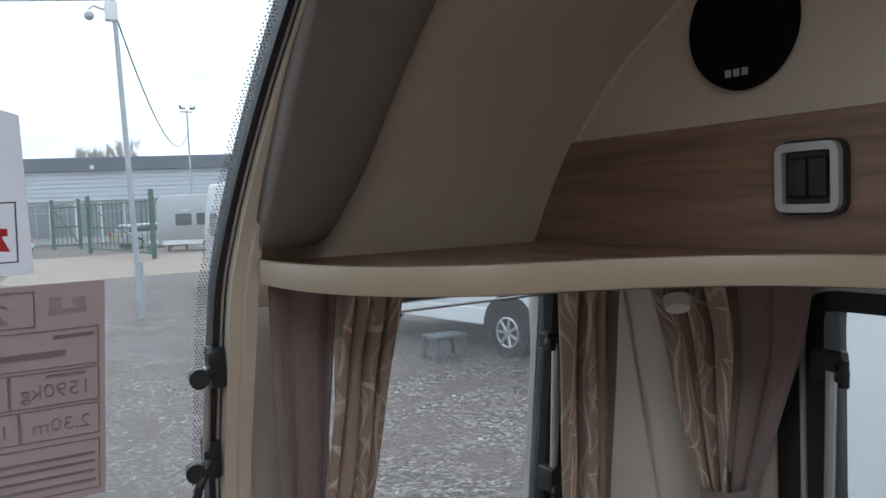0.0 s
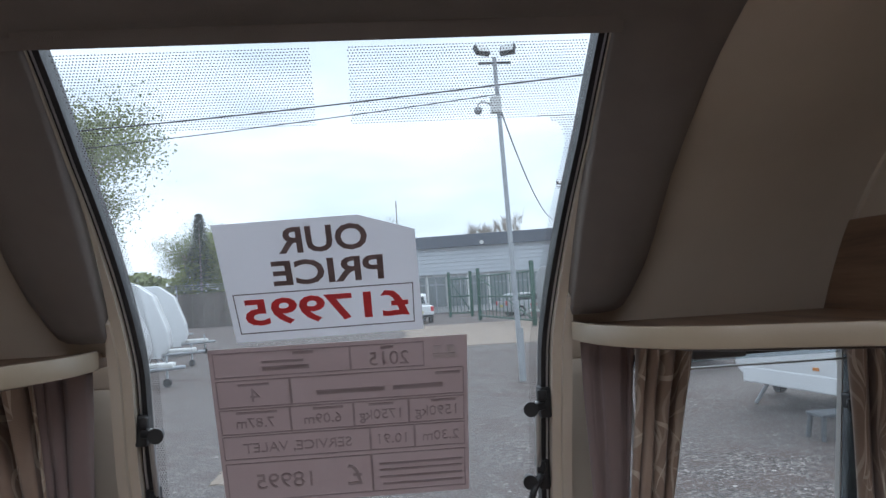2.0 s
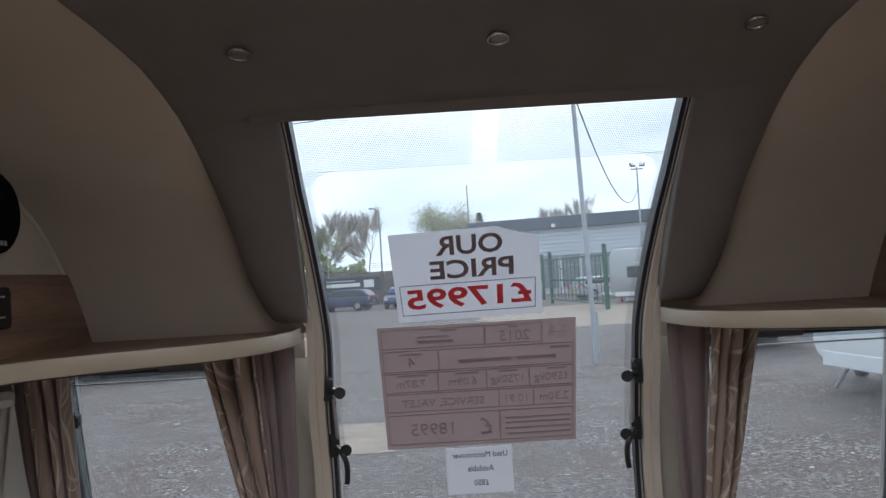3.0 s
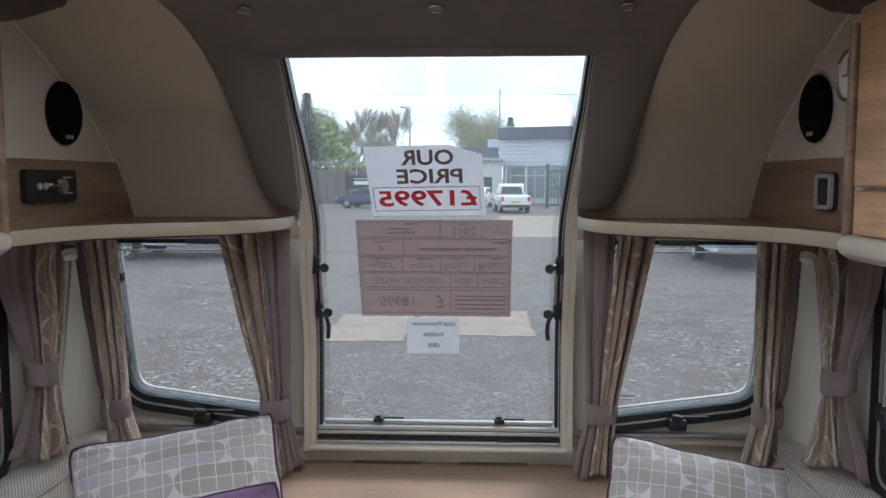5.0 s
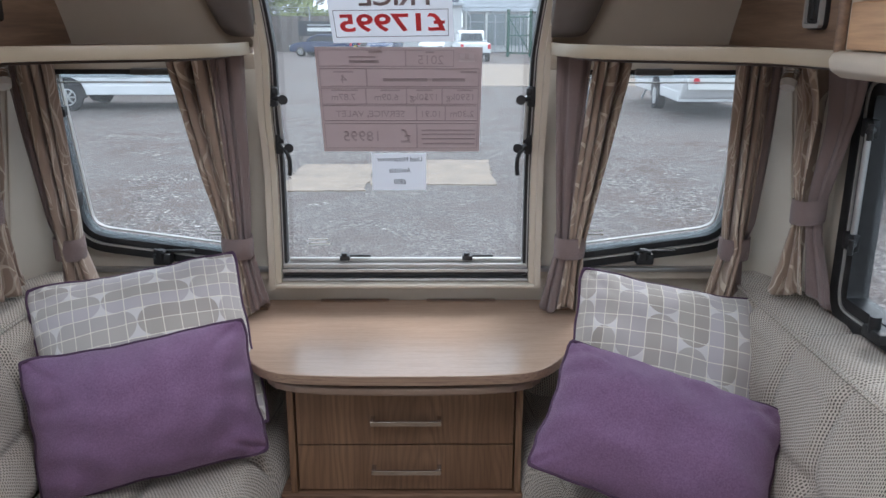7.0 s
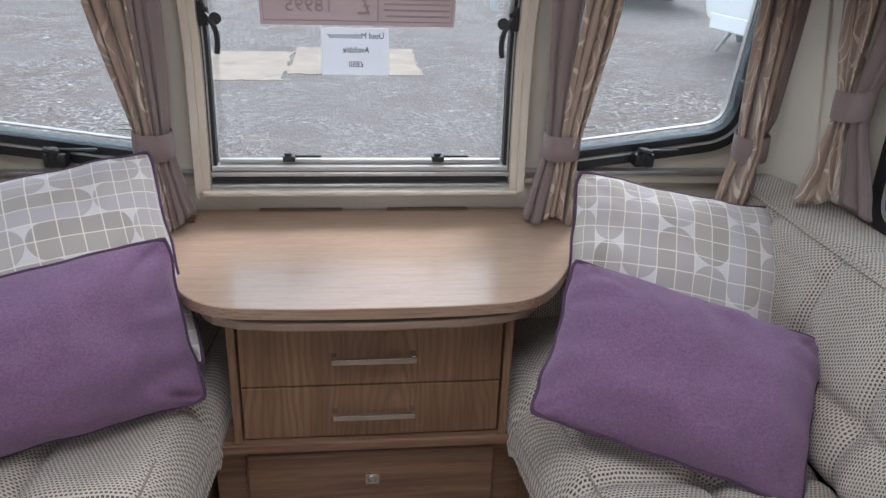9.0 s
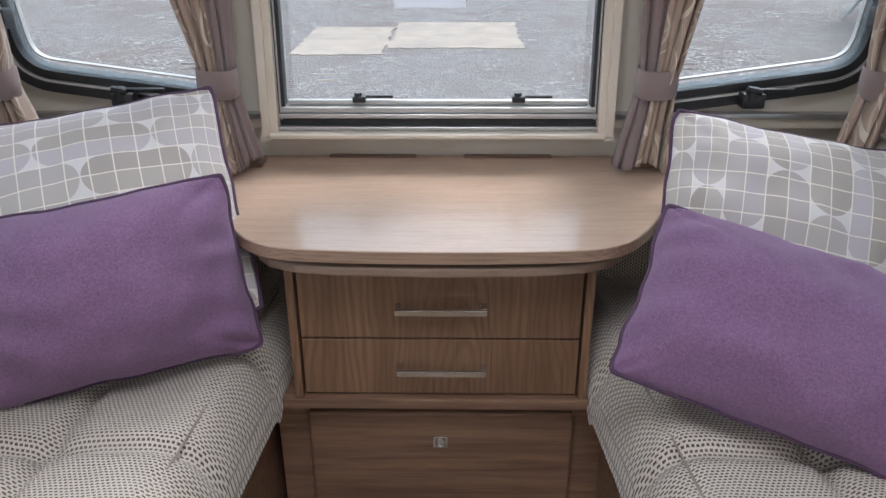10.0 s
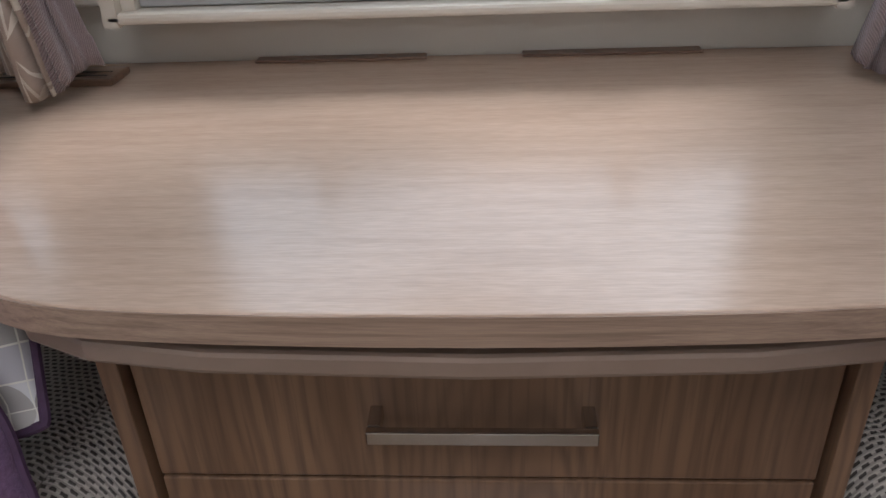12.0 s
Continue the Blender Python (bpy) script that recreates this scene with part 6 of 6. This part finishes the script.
def caravan(label, m, length=5.4, twin=False, name="touring_caravan", paint=None, boxy=False, blank=False):
    """A caravan along local y, hitch at positive y."""
    paint = paint or WHITEPAINT
    t = thing(name, label, "caravan", "touring caravans", at=m @ pose(0, 0, -GROUND))
    g, L, W = GROUND, length / 2, 1.12
    if boxy:
        side = [(-L, 0.5), (-L, 2.8), (-L + 0.3, 2.92), (L - 0.3, 2.92), (L, 2.5), (L, 0.5)]
    else:
        side = [(-L + 0.25, 0.42), (-L, 0.8), (-L + 0.05, 2.2), (-L + 0.4, 2.70), (L - 1.0, 2.72), (L - 0.45, 2.3), (L - 0.05, 1.2), (L, 0.75), (L - 0.1, 0.48)]
    part("body", prism(rounded([(y, z + g) for y, z in side], 0.22, 5), "x", -W, W, 0.06, 3), paint, t, smooth=True)
    part("skirt", box(-W - 0.012, W + 0.012, -L + 0.3, L - 0.25, g + 0.37, g + 0.60, 0.02), WHITEPAINT, t)
    for s in (1, -1):
        for y0, y1 in ((-L + 0.5, -L + 1.5), (-0.4, 0.5), (L - 1.75, L - 0.95))[:2 if blank else 3]:
            q = rounded([(y0, g + 1.35), (y1, g + 1.35), (y1, g + 1.95), (y0, g + 1.95)], 0.1, 4)
            w = part("window", prism(q, "x", s * W - 0.01, s * W + 0.014), DARKGLASS, t)
        part("awning_light", box(*sorted((s * W, s * (W + 0.03))), 0.9, 1.1, g + 2.1, g + 2.16, 0.01), WHITE, t)
        part("hatch", ring(rounded([(0.75, g + 0.75), (1.35, g + 0.75), (1.35, g + 1.12), (0.75, g + 1.12)], 0.05, 3), 0.015, "x", s * W - 0.005, s * W + 0.006), SILVERPAINT, t)
        part("marker_lamp", box(*sorted((s * W, s * (W + 0.02))), 1.7, 1.8, g + 0.66, g + 0.70), mat("amber_lens", (0.7, 0.25, 0.03), None, 10, 0.3), t)
        for y in ((-0.55, 0.2) if twin else (-0.2,)):
            arch = [(y + 0.44 * math.cos(a), g + 0.36 + 0.44 * math.sin(a)) for a in np.linspace(0, math.pi, 14)]
            part("wheel_arch", prism([*arch, (y - 0.44, g + 0.3), (y + 0.44, g + 0.3)], "x", s * W - 0.05, s * W + 0.022), BLACK, t)
            wheel(t, s * (W - 0.06), y, 0.32, 0.2, "x", s, 7)
        part("rear_lamp", rod((s * 0.85, -L + 0.01, g + 0.85), (s * 0.85, -L - 0.05, g + 0.85), 0.07, 14), RED, t)
    fw = rounded([(-0.85, g + 1.25), (0.85, g + 1.25), (0.75, g + 1.95), (-0.75, g + 1.95)], 0.1, 4)
    b = prism(fw, "y", -0.012, 0.012)
    b.transform(Matrix.Translation((0, L - 0.28, 0)) @ Matrix.Translation((0, 0, g + 1.6)) @ Matrix.Rotation(radians(22), 4, "X") @ Matrix.Translation((0, 0, -g - 1.6)))
    part("front_window", b, DARKGLASS, t)
    part("rear_panel", box(-W + 0.1, W - 0.1, -L - 0.03, -L + 0.02, g + 0.65, g + 1.05, 0.02), WHITE, t)
    for s in (1, -1):
        part("hitch_arm", rod((s * 0.6, L - 0.5, g + 0.42), (0, L + 1.0, g + 0.45), 0.045, 8), GALV, t)
        part("corner_steady", rod((s * 0.8, L - 0.5, g + 0.45), (s * 0.9, L - 0.2, g + 0.02), 0.03, 8), GALV, t)
    part("hitch_cover", box(-0.22, 0.22, L - 0.1, L + 0.75, g + 0.46, g + 0.58, 0.04), WHITE, t)
    part("jockey_stem", rod((0.12, L + 0.6, g + 0.12), (0.12, L + 0.6, g + 0.75), 0.03, 8), GALV, t)
    part("jockey_wheel", rod((0.06, L + 0.6, g + 0.1), (0.18, L + 0.6, g + 0.1), 0.1, 16), TYRE, t)
    return t


def lamp_post(name, label, x, y, h, arm=True, lean=0.0):
    t = thing(name, label, "lamp post")
    g = GROUND
    top = Vector((x + lean, y, g + h))
    part("pole", rod((x, y, g - 0.1), top, 0.058, 12, r2=0.045), GALV, t, smooth=True)
    part("base_sleeve", rod((x, y, g), (x, y, g + 1.1), 0.072, 12), GALV, t)
    part("cross_bar", rod(top + Vector((-0.35, 0, -0.12)), top + Vector((0.35, 0, -0.12)), 0.03, 8), BLACK, t)
    for s in (-1, 1):
        c = top + Vector((s * 0.28, -0.12, 0.12))
        b = box(-0.16, 0.16, -0.06, 0.06, -0.12, 0.12, 0.02)
        b.transform(Matrix.Translation(c) @ Euler((radians(-35), 0, s * radians(-25))).to_matrix().to_4x4())
        part("floodlight", b, BLACK, t)
        b = box(-0.13, 0.13, -0.068, -0.06, -0.09, 0.09)
        b.transform(Matrix.Translation(c) @ Euler((radians(-35), 0, s * radians(-25))).to_matrix().to_4x4())
        part("lens", b, WHITE, t)
    if arm:
        c = top + Vector((-0.12, 0, -1.0))
        part("camera_box", box(c.x - 0.02, c.x + 0.2, y - 0.12, y + 0.08, c.z - 0.2, c.z + 0.15, 0.02), WHITE, t)
        part("camera_arm", tube([c, c + Vector((-0.22, -0.05, 0.05)), c + Vector((-0.3, -0.05, -0.02))], 0.025, 8), WHITE, t)
        b = bmesh.new()
        bmesh.ops.create_uvsphere(b, u_segments=16, v_segments=10, radius=0.09)
        b.transform(Matrix.Translation(c + Vector((-0.3, -0.05, -0.14))))
        part("camera_dome", b, SILVERPAINT, t, smooth=True)
    return top


def cable(p, q, sag, r=0.018):
    p, q = Vector(p), Vector(q)
    pts = [p.lerp(q, k / 24) - Vector((0, 0, sag * 4 * (k / 24) * (1 - k / 24))) for k in range(25)]
    tagged(part("overhead_cable", tube(pts, r, 5), BLACK), "thin black overhead cable strung between poles", "cable", "overhead cables")


def building():
    t = thing("trade_unit", "low trade unit with white ribbed cladding and slate fascia", "building", at=pose(12, 63, 0, 0, 0, -18) @ pose(-12, -63, 0))
    g, y, x0, x1 = GROUND, 63.0, 1.7, 19.5
    part("wall", box(x0, x1, y, y + 18, g, g + 6.0), RENDERWALL, t)
    part("fascia", box(x0 - 0.3, x1 + 0.4, y - 0.7, y + 18, g + 5.35, g + 6.35, 0.03), FASCIA, t)
    for k in range(7):
        part("cladding_panel", box(x0 - 1.3, x1 + 0.1, y - 0.28 - 0.03 * (k % 2), y, g + 3.15 + 0.325 * k, g + 3.15 + 0.325 * k + 0.305, 0.015), CLAD, t)
    n = 10
    for k in range(n):
        a = x0 + 0.4 + k * (x1 - x0 - 0.4) / n
        w = part("window", box(a, a + 1.45, y - 0.12, y - 0.02, g + 0.5, g + 2.95), SHADEWALL, t)
        part("mullion", box(a - 0.14, a, y - 0.2, y, g, g + 3.15), WHITE, t)
    part("sign", box(x1 - 1.0, x1 + 0.6, y - 0.85, y - 0.5, g + 3.6, g + 5.9, 0.03), mat("green_sign", (0.02, 0.2, 0.09), None, 1, 0.5), t)
    part("camera", rod((x0 + 7, y - 0.9, g + 5.6), (x0 + 7, y - 0.7, g + 5.6), 0.16, 12), WHITE, t)
    t = thing("low_annex", "pale low annex beside the trade unit", "building")
    part("wall", box(-3.5, 2.0, y - 0.5, y + 10, g, g + 3.5), RENDERWALL, t)
    part("roof", box(-3.8, 2.1, y - 0.9, y + 10.2, g + 3.5, g + 3.75, 0.03), GALV, t)
    part("upper_block", box(-2.5, 2.0, y + 3, y + 12, g + 3.75, g + 4.7), FASCIA, t)
    for a in (-3.0, -0.2):
        part("window", box(a, a + 1.4, y - 0.55, y - 0.5, g + 0.9, g + 2.2), DARKGLASS, t)


def fence():
    t = thing("timber_fence", "weathered timber boundary fence with wire strands above", "fence")
    y, g = 64.0, GROUND
    x = -60.0
    rng = random.Random(7)
    k = 0
    while x < -3.6:
        ob = part("board", box(x, x + 0.42, y + (k % 2) * 0.03, y + 0.04 + (k % 2) * 0.03, g, g + 2.75 + rng.uniform(-0.04, 0.04)), TIMBER, t)
        x += 0.43
        k += 1
    for i in range(10):
        px = -58 + i * 6.0
        part("post", tube([(px, y - 0.1, g), (px, y - 0.1, g + 3.0), (px, y - 0.45, g + 3.45)], 0.05, 6), GALV, t)
    for z, dy in ((3.05, -0.12), (3.22, -0.26), (3.4, -0.42)):
        part("wire", rod((-60, y + dy, g + z), (-3.5, y + dy, g + z), 0.018, 5), GALV, t)
    t = thing("hoarding_sign", "black advertising hoarding with pale unreadable lettering", "sign")
    part("board", box(-10.6, -5.6, 61.8, 61.9, g + 1.25, g + 2.35, 0.02), mat("black_hoarding", (0.02, 0.025, 0.035), None, 2, 0.4), t)
    part("lettering_bar", box(-9.9, -7.2, 61.76, 61.8, g + 1.6, g + 1.88), WHITE, t)
    part("small_bar", box(-9.9, -7.6, 61.76, 61.8, g + 2.02, g + 2.12), SILVERPAINT, t)
    part("emblem", box(-6.9, -6.1, 61.76, 61.8, g + 1.5, g + 2.1), WHITE, t)
    for x in (-10.2, -6.0):
        part("leg", box(x - 0.05, x + 0.05, 61.9, 62.0, g, g + 2.2), TIMBER, t)


def gates():
    """Green steel gates standing open and palings before the trade unit."""
    g = GROUND
    for p, q, n in (((4.9, 54.0), (6.3, 53.0), 3), ((6.0, 46.5), (7.3, 36.5), 7)):
        t = thing("steel_gate", "dark green steel mesh gate standing open", "gate", "steel gates")
        p, q = Vector((*p, 0)), Vector((*q, 0))
        for e in (p, q):
            part("gate_post", box(e.x - 0.1, e.x + 0.1, e.y - 0.1, e.y + 0.1, g, g + 3.1, 0.01), GREEN, t)
        for z in (0.25, 1.4, 2.6):
            part("rail", rod(p + Vector((0, 0, g + z)), q + Vector((0, 0, g + z)), 0.045, 6), GREEN, t)
        for k in range(1, n * 2):
            c = p.lerp(q, k / (n * 2))
            part("bar", rod((c.x, c.y, g + 0.25), (c.x, c.y, g + 2.6), 0.022, 6), GREEN, t)
        part("brace", rod(p + Vector((0, 0, g + 2.6)), q + Vector((0, 0, g + 0.25)), 0.035, 6), GREEN, t)
    t = thing("palisade_fence", "galvanised palisade fence with cranked posts before the trade unit", "fence")
    for k in range(9):
        x = 2.6 + k * 1.9
        part("post", tube([(x, 60.8, g), (x, 60.8, g + 2.7), (x - 0.35, 60.6, g + 3.1)], 0.05, 6), GALV, t)
    for z in (0.5, 2.3):
        part("rail", rod((2.4, 60.8, g + z), (18.2, 60.8, g + z), 0.03, 6), GALV, t)
    t = thing("red_barrier", "low red tubular barrier beside the gate", "barrier")
    for x in (8.6, 9.5, 10.4):
        part("post", rod((x, 43.5, g), (x, 43.5, g + 0.95), 0.07, 8), REDBAR, t)
    part("rail", rod((8.5, 43.5, g + 0.85), (10.5, 43.5, g + 0.85), 0.05, 8), REDBAR, t)


def tree(label, x, y, h, spread, leaf, seed, dense=1.0, bare=False, name="tree", lift=0.35):
    t = thing(name, label, "tree", "trees")
    rng = random.Random(seed)
    g = GROUND
    wood_b, tips = bmesh.new(), []

    def limb(p, d, length, r, depth):
        pts, cur, dr = [p], p.copy(), d.copy()
        n = 4
        for _ in range(n):
            dr = (dr + Vector((rng.gauss(0, 0.13), rng.gauss(0, 0.13), 0.06))).normalized()
            cur = cur + dr * length / n
            pts.append(cur.copy())
        for i in range(n):
            rod(pts[i], pts[i + 1], max(r * (1 - 0.16 * i), 0.012), 5, wood_b, max(r * (1 - 0.16 * (i + 1)), 0.01))
        if depth == 0:
            tips.append(pts[-1])
            tips.append(pts[-2])
            return
        for _ in range(4 if depth > 1 else 5):
            q = pts[rng.randint(2, n)]
            a = rng.uniform(0, 2 * math.pi)
            nd = (dr * 0.75 + Vector((math.cos(a), math.sin(a), rng.uniform(-0.1, 0.7))) * spread).normalized()
            limb(q, nd, length * rng.uniform(0.5, 0.75), r * 0.5, depth - 1)
    limb(Vector((x, y, g)), Vector((0, 0, 1)), h * 0.48, h * (0.012 if bare else 0.02), 3)
    part("trunk", wood_b, BARK, t)
    verts, faces = [], []
    for c in tips:
        for _ in range(int((7 if bare else 90) * dense)):
            o = c + Vector((rng.gauss(0, 1), rng.gauss(0, 1), rng.gauss(0, 1))) * h * 0.06
            if bare:
                out = (c - Vector((x, y, g + h * 0.4))).normalized()
                d = (out + Vector((rng.gauss(0, 0.45), rng.gauss(0, 0.45), rng.uniform(0, 0.5)))).normalized() * h * rng.uniform(0.06, 0.16)
                sd = Vector((0.026, 0, 0))
                o = c - out * h * rng.uniform(0, 0.1)
                q = [o - sd, o + sd, o + d + sd * 0.2]
            else:
                r = h * rng.uniform(0.0028, 0.0066)
                u = Vector((rng.gauss(0, 1), rng.gauss(0, 1), rng.gauss(0, 1))).normalized() * r
                v = u.orthogonal().normalized() * r
                q = [o - u, o + v, o + u, o - v]
            k = len(verts)
            verts += [p[:] for p in q]
            faces.append(tuple(range(k, k + len(q))))
    me = bpy.data.meshes.new("crown")
    me.from_pydata(verts, [], faces)
    me.materials.append(BARK if bare else leaf)
    ob = new("crown", me)
    ob.parent = t


def conifer(x, y, h, seed):
    t = thing("conifer", "dark green conifer behind the yard", "tree", "trees")
    rng = random.Random(seed)
    part("trunk", rod((x, y, GROUND), (x, y, GROUND + h), h * 0.018, 8, r2=0.02), BARK, t)
    verts, faces = [], []
    for _ in range(2600):
        f = rng.random() ** 0.8
        a, rad = rng.uniform(0, 2 * math.pi), (1 - f) * h * 0.24 * math.sqrt(rng.random()) + 0.1
        o = Vector((x + rad * math.cos(a), y + rad * math.sin(a), GROUND + h * (0.12 + 0.88 * f)))
        d = Vector((math.cos(a), math.sin(a), -0.25)) * h * 0.035
        w = Vector((-math.sin(a), math.cos(a), 0)) * h * 0.012
        k = len(verts)
        verts += [(o - w)[:], (o + w)[:], (o + d)[:]]
        faces.append((k, k + 1, k + 2))
    me = bpy.data.meshes.new("crown")
    me.from_pydata(verts, [], faces)
    me.materials.append(LEAFB)
    ob = new("crown", me)
    ob.parent = t


def hedge():
    rng = random.Random(12)
    verts, faces = [], []
    for _ in range(9000):
        x = rng.uniform(-60, -8)
        top = 4.5 + 2.2 * math.sin(x * 0.31) + 1.4 * math.sin(x * 0.83 + 1)
        o = Vector((x, 70 + rng.uniform(0, 5), GROUND + top * rng.random() ** 0.7))
        u = Vector((rng.gauss(0, 1), rng.gauss(0, 1), rng.gauss(0, 1))).normalized() * rng.uniform(0.15, 0.4)
        v = u.orthogonal().normalized() * 0.25
        k = len(verts)
        verts += [(o - u)[:], (o + v)[:], (o + u)[:], (o - v)[:]]
        faces.append((k, k + 1, k + 2, k + 3))
    me = bpy.data.meshes.new("scrub")
    me.from_pydata(verts, [], faces)
    me.materials.append(LEAFA)
    tagged(new("scrub", me), "green scrub growing behind the boundary fence", "bushes", kind="stuff")


def stool():
    t = thing("step_stool", "dark grey plastic step stool on the gravel", "stool")
    x, y, g, k = 5.3, 8.75, GROUND, mat("grey_plastic", (0.09, 0.10, 0.11), None, 8, 0.6)
    part("seat", box(x - 0.24, x + 0.24, y - 0.18, y + 0.18, g + 0.27, g + 0.31, 0.015), k, t)
    for sx in (-1, 1):
        for sy in (-1, 1):
            part("leg", rod((x + sx * 0.19, y + sy * 0.14, g + 0.28), (x + sx * 0.23, y + sy * 0.17, g), 0.03, 8), k, t)


ground()
top1 = lamp_post("lamp_post", "tall galvanised lamp post with floodlights and a dome camera", 2.95, 16.1, 6.85, True, -0.19)
top2 = lamp_post("lamp_post", "galvanised lamp post with floodlights before the trade unit", 11.2, 45.0, 7.7, False)
cable(top1 - Vector((0, 0, 0.9)), top2 - Vector((0, 0, 1.2)), 1.6)
cable((-30, 27, 7.5), top1 - Vector((0, 0, 0.6)), 0.5)
cable((-30, 27.5, 6.6), top1 - Vector((0, 0, 0.8)), 0.5, 0.012)
cable(top1 - Vector((0, 0, 0.6)), (16, 11, 6.7), 0.3)
building()
fence()
gates()
caravan("white touring caravan parked at the yard's edge with alloy wheel", pose(-8.7, 19.6, GROUND, 0, 0, -88), 5.8)
caravan("white twin-axle touring caravan parked beside the stool", pose(7.08, 8.17, GROUND, 0, 0, 9), 7.2, True)
caravan("white touring caravan standing across the yard", pose(6.75, 19.3, GROUND, 0, 0, -3), 5.6)
caravan("white touring caravan parked close alongside", pose(3.95, -0.35, GROUND, 0, 0, 0), 6.6, blank=True)
for y, x in ((25.0, -9.15), (31.0, -10.05), (40.0, -13.0), (50.0, -17.0)):
    caravan("white touring caravan in a row along the boundary", pose(x, y, GROUND, 0, 0, -78), 5.2)
caravan("grey boxy caravan parked by the gates", pose(11.3, 41.8, GROUND, 0, 0, 65), 5.0, False, "boxy_caravan", SILVERPAINT, True)
car("pickup_truck", "white double-cab pickup parked before the annex", WHITEPAINT, pose(2.15, 48.5, GROUND, 0, 0, 4), 5.2, 1.8, True)
car("estate_car", "silver estate car parked behind the gates", SILVERPAINT, pose(10.0, 49.6, GROUND, 0, 0, -74), 4.8)
car("parked_car", "dark blue car parked at the fence", NAVY, pose(-7.6, 54.5, GROUND, 0, 0, 75), 4.5, 1.85)
car("parked_car", "dark blue car parked nose out at the fence", NAVY, pose(-3.5, 55.0, GROUND, 0, 0, 172), 4.3, 1.8)
car("parked_car", "white car parked near the annex", WHITEPAINT, pose(0.0, 56.0, GROUND, 0, 0, 170), 4.2, 1.75)
stool()
hedge()
tree("broad tree with pale spring leaves on the boundary", -16.0, 40.0, 14.0, 0.8, LEAFA, 3, 2.4)
tree("broad tree with pale spring leaves on the boundary", -18.0, 44.0, 9.5, 0.8, LEAFA, 13, 1.4)
tree("leafy tree with pale spring buds behind the annex", 0.4, 84.0, 10.5, 1.0, LEAFC, 5, 3.2)
for i, (x, y, h) in enumerate(((-12.5, 78.0, 9.5), (-8.6, 82.0, 10.5), (-16.5, 76.0, 9.0), (12.5, 88.0, 9.0), (8.6, 90.0, 9.2), (16.0, 86.0, 9.0))):
    tree("bare tree with fine twigs behind the yard", x, y, h, 0.8, LEAFC, 20 + i, 1.6, True)
tree("round green tree behind the fence", -13.5, 74.0, 8.0, 0.9, LEAFA, 41, 1.0)
tree("round green tree behind the fence", -17.5, 75.0, 9.0, 0.9, LEAFA, 42, 1.0)
conifer(3.6, 86.0, 8.8, 2)
conifer(-15.4, 70.0, 9.8, 3)
lamp_t = thing("street_lamp", "slim street lamp behind the fence", "street lamp")
part("pole", tube([(-6.6, 76, GROUND), (-6.6, 76, 8.3), (-7.2, 76, 8.6)], 0.09, 6), GALV, lamp_t)
part("head", box(-7.6, -7.1, 75.9, 76.1, 8.5, 8.65, 0.03), SILVERPAINT, lamp_t)
part("mast", rod((2.3, 82, GROUND), (2.3, 82, 11.0), 0.07, 6), BARK, tagged(new("telegraph_pole"), "dark wooden telegraph pole", "pole"))
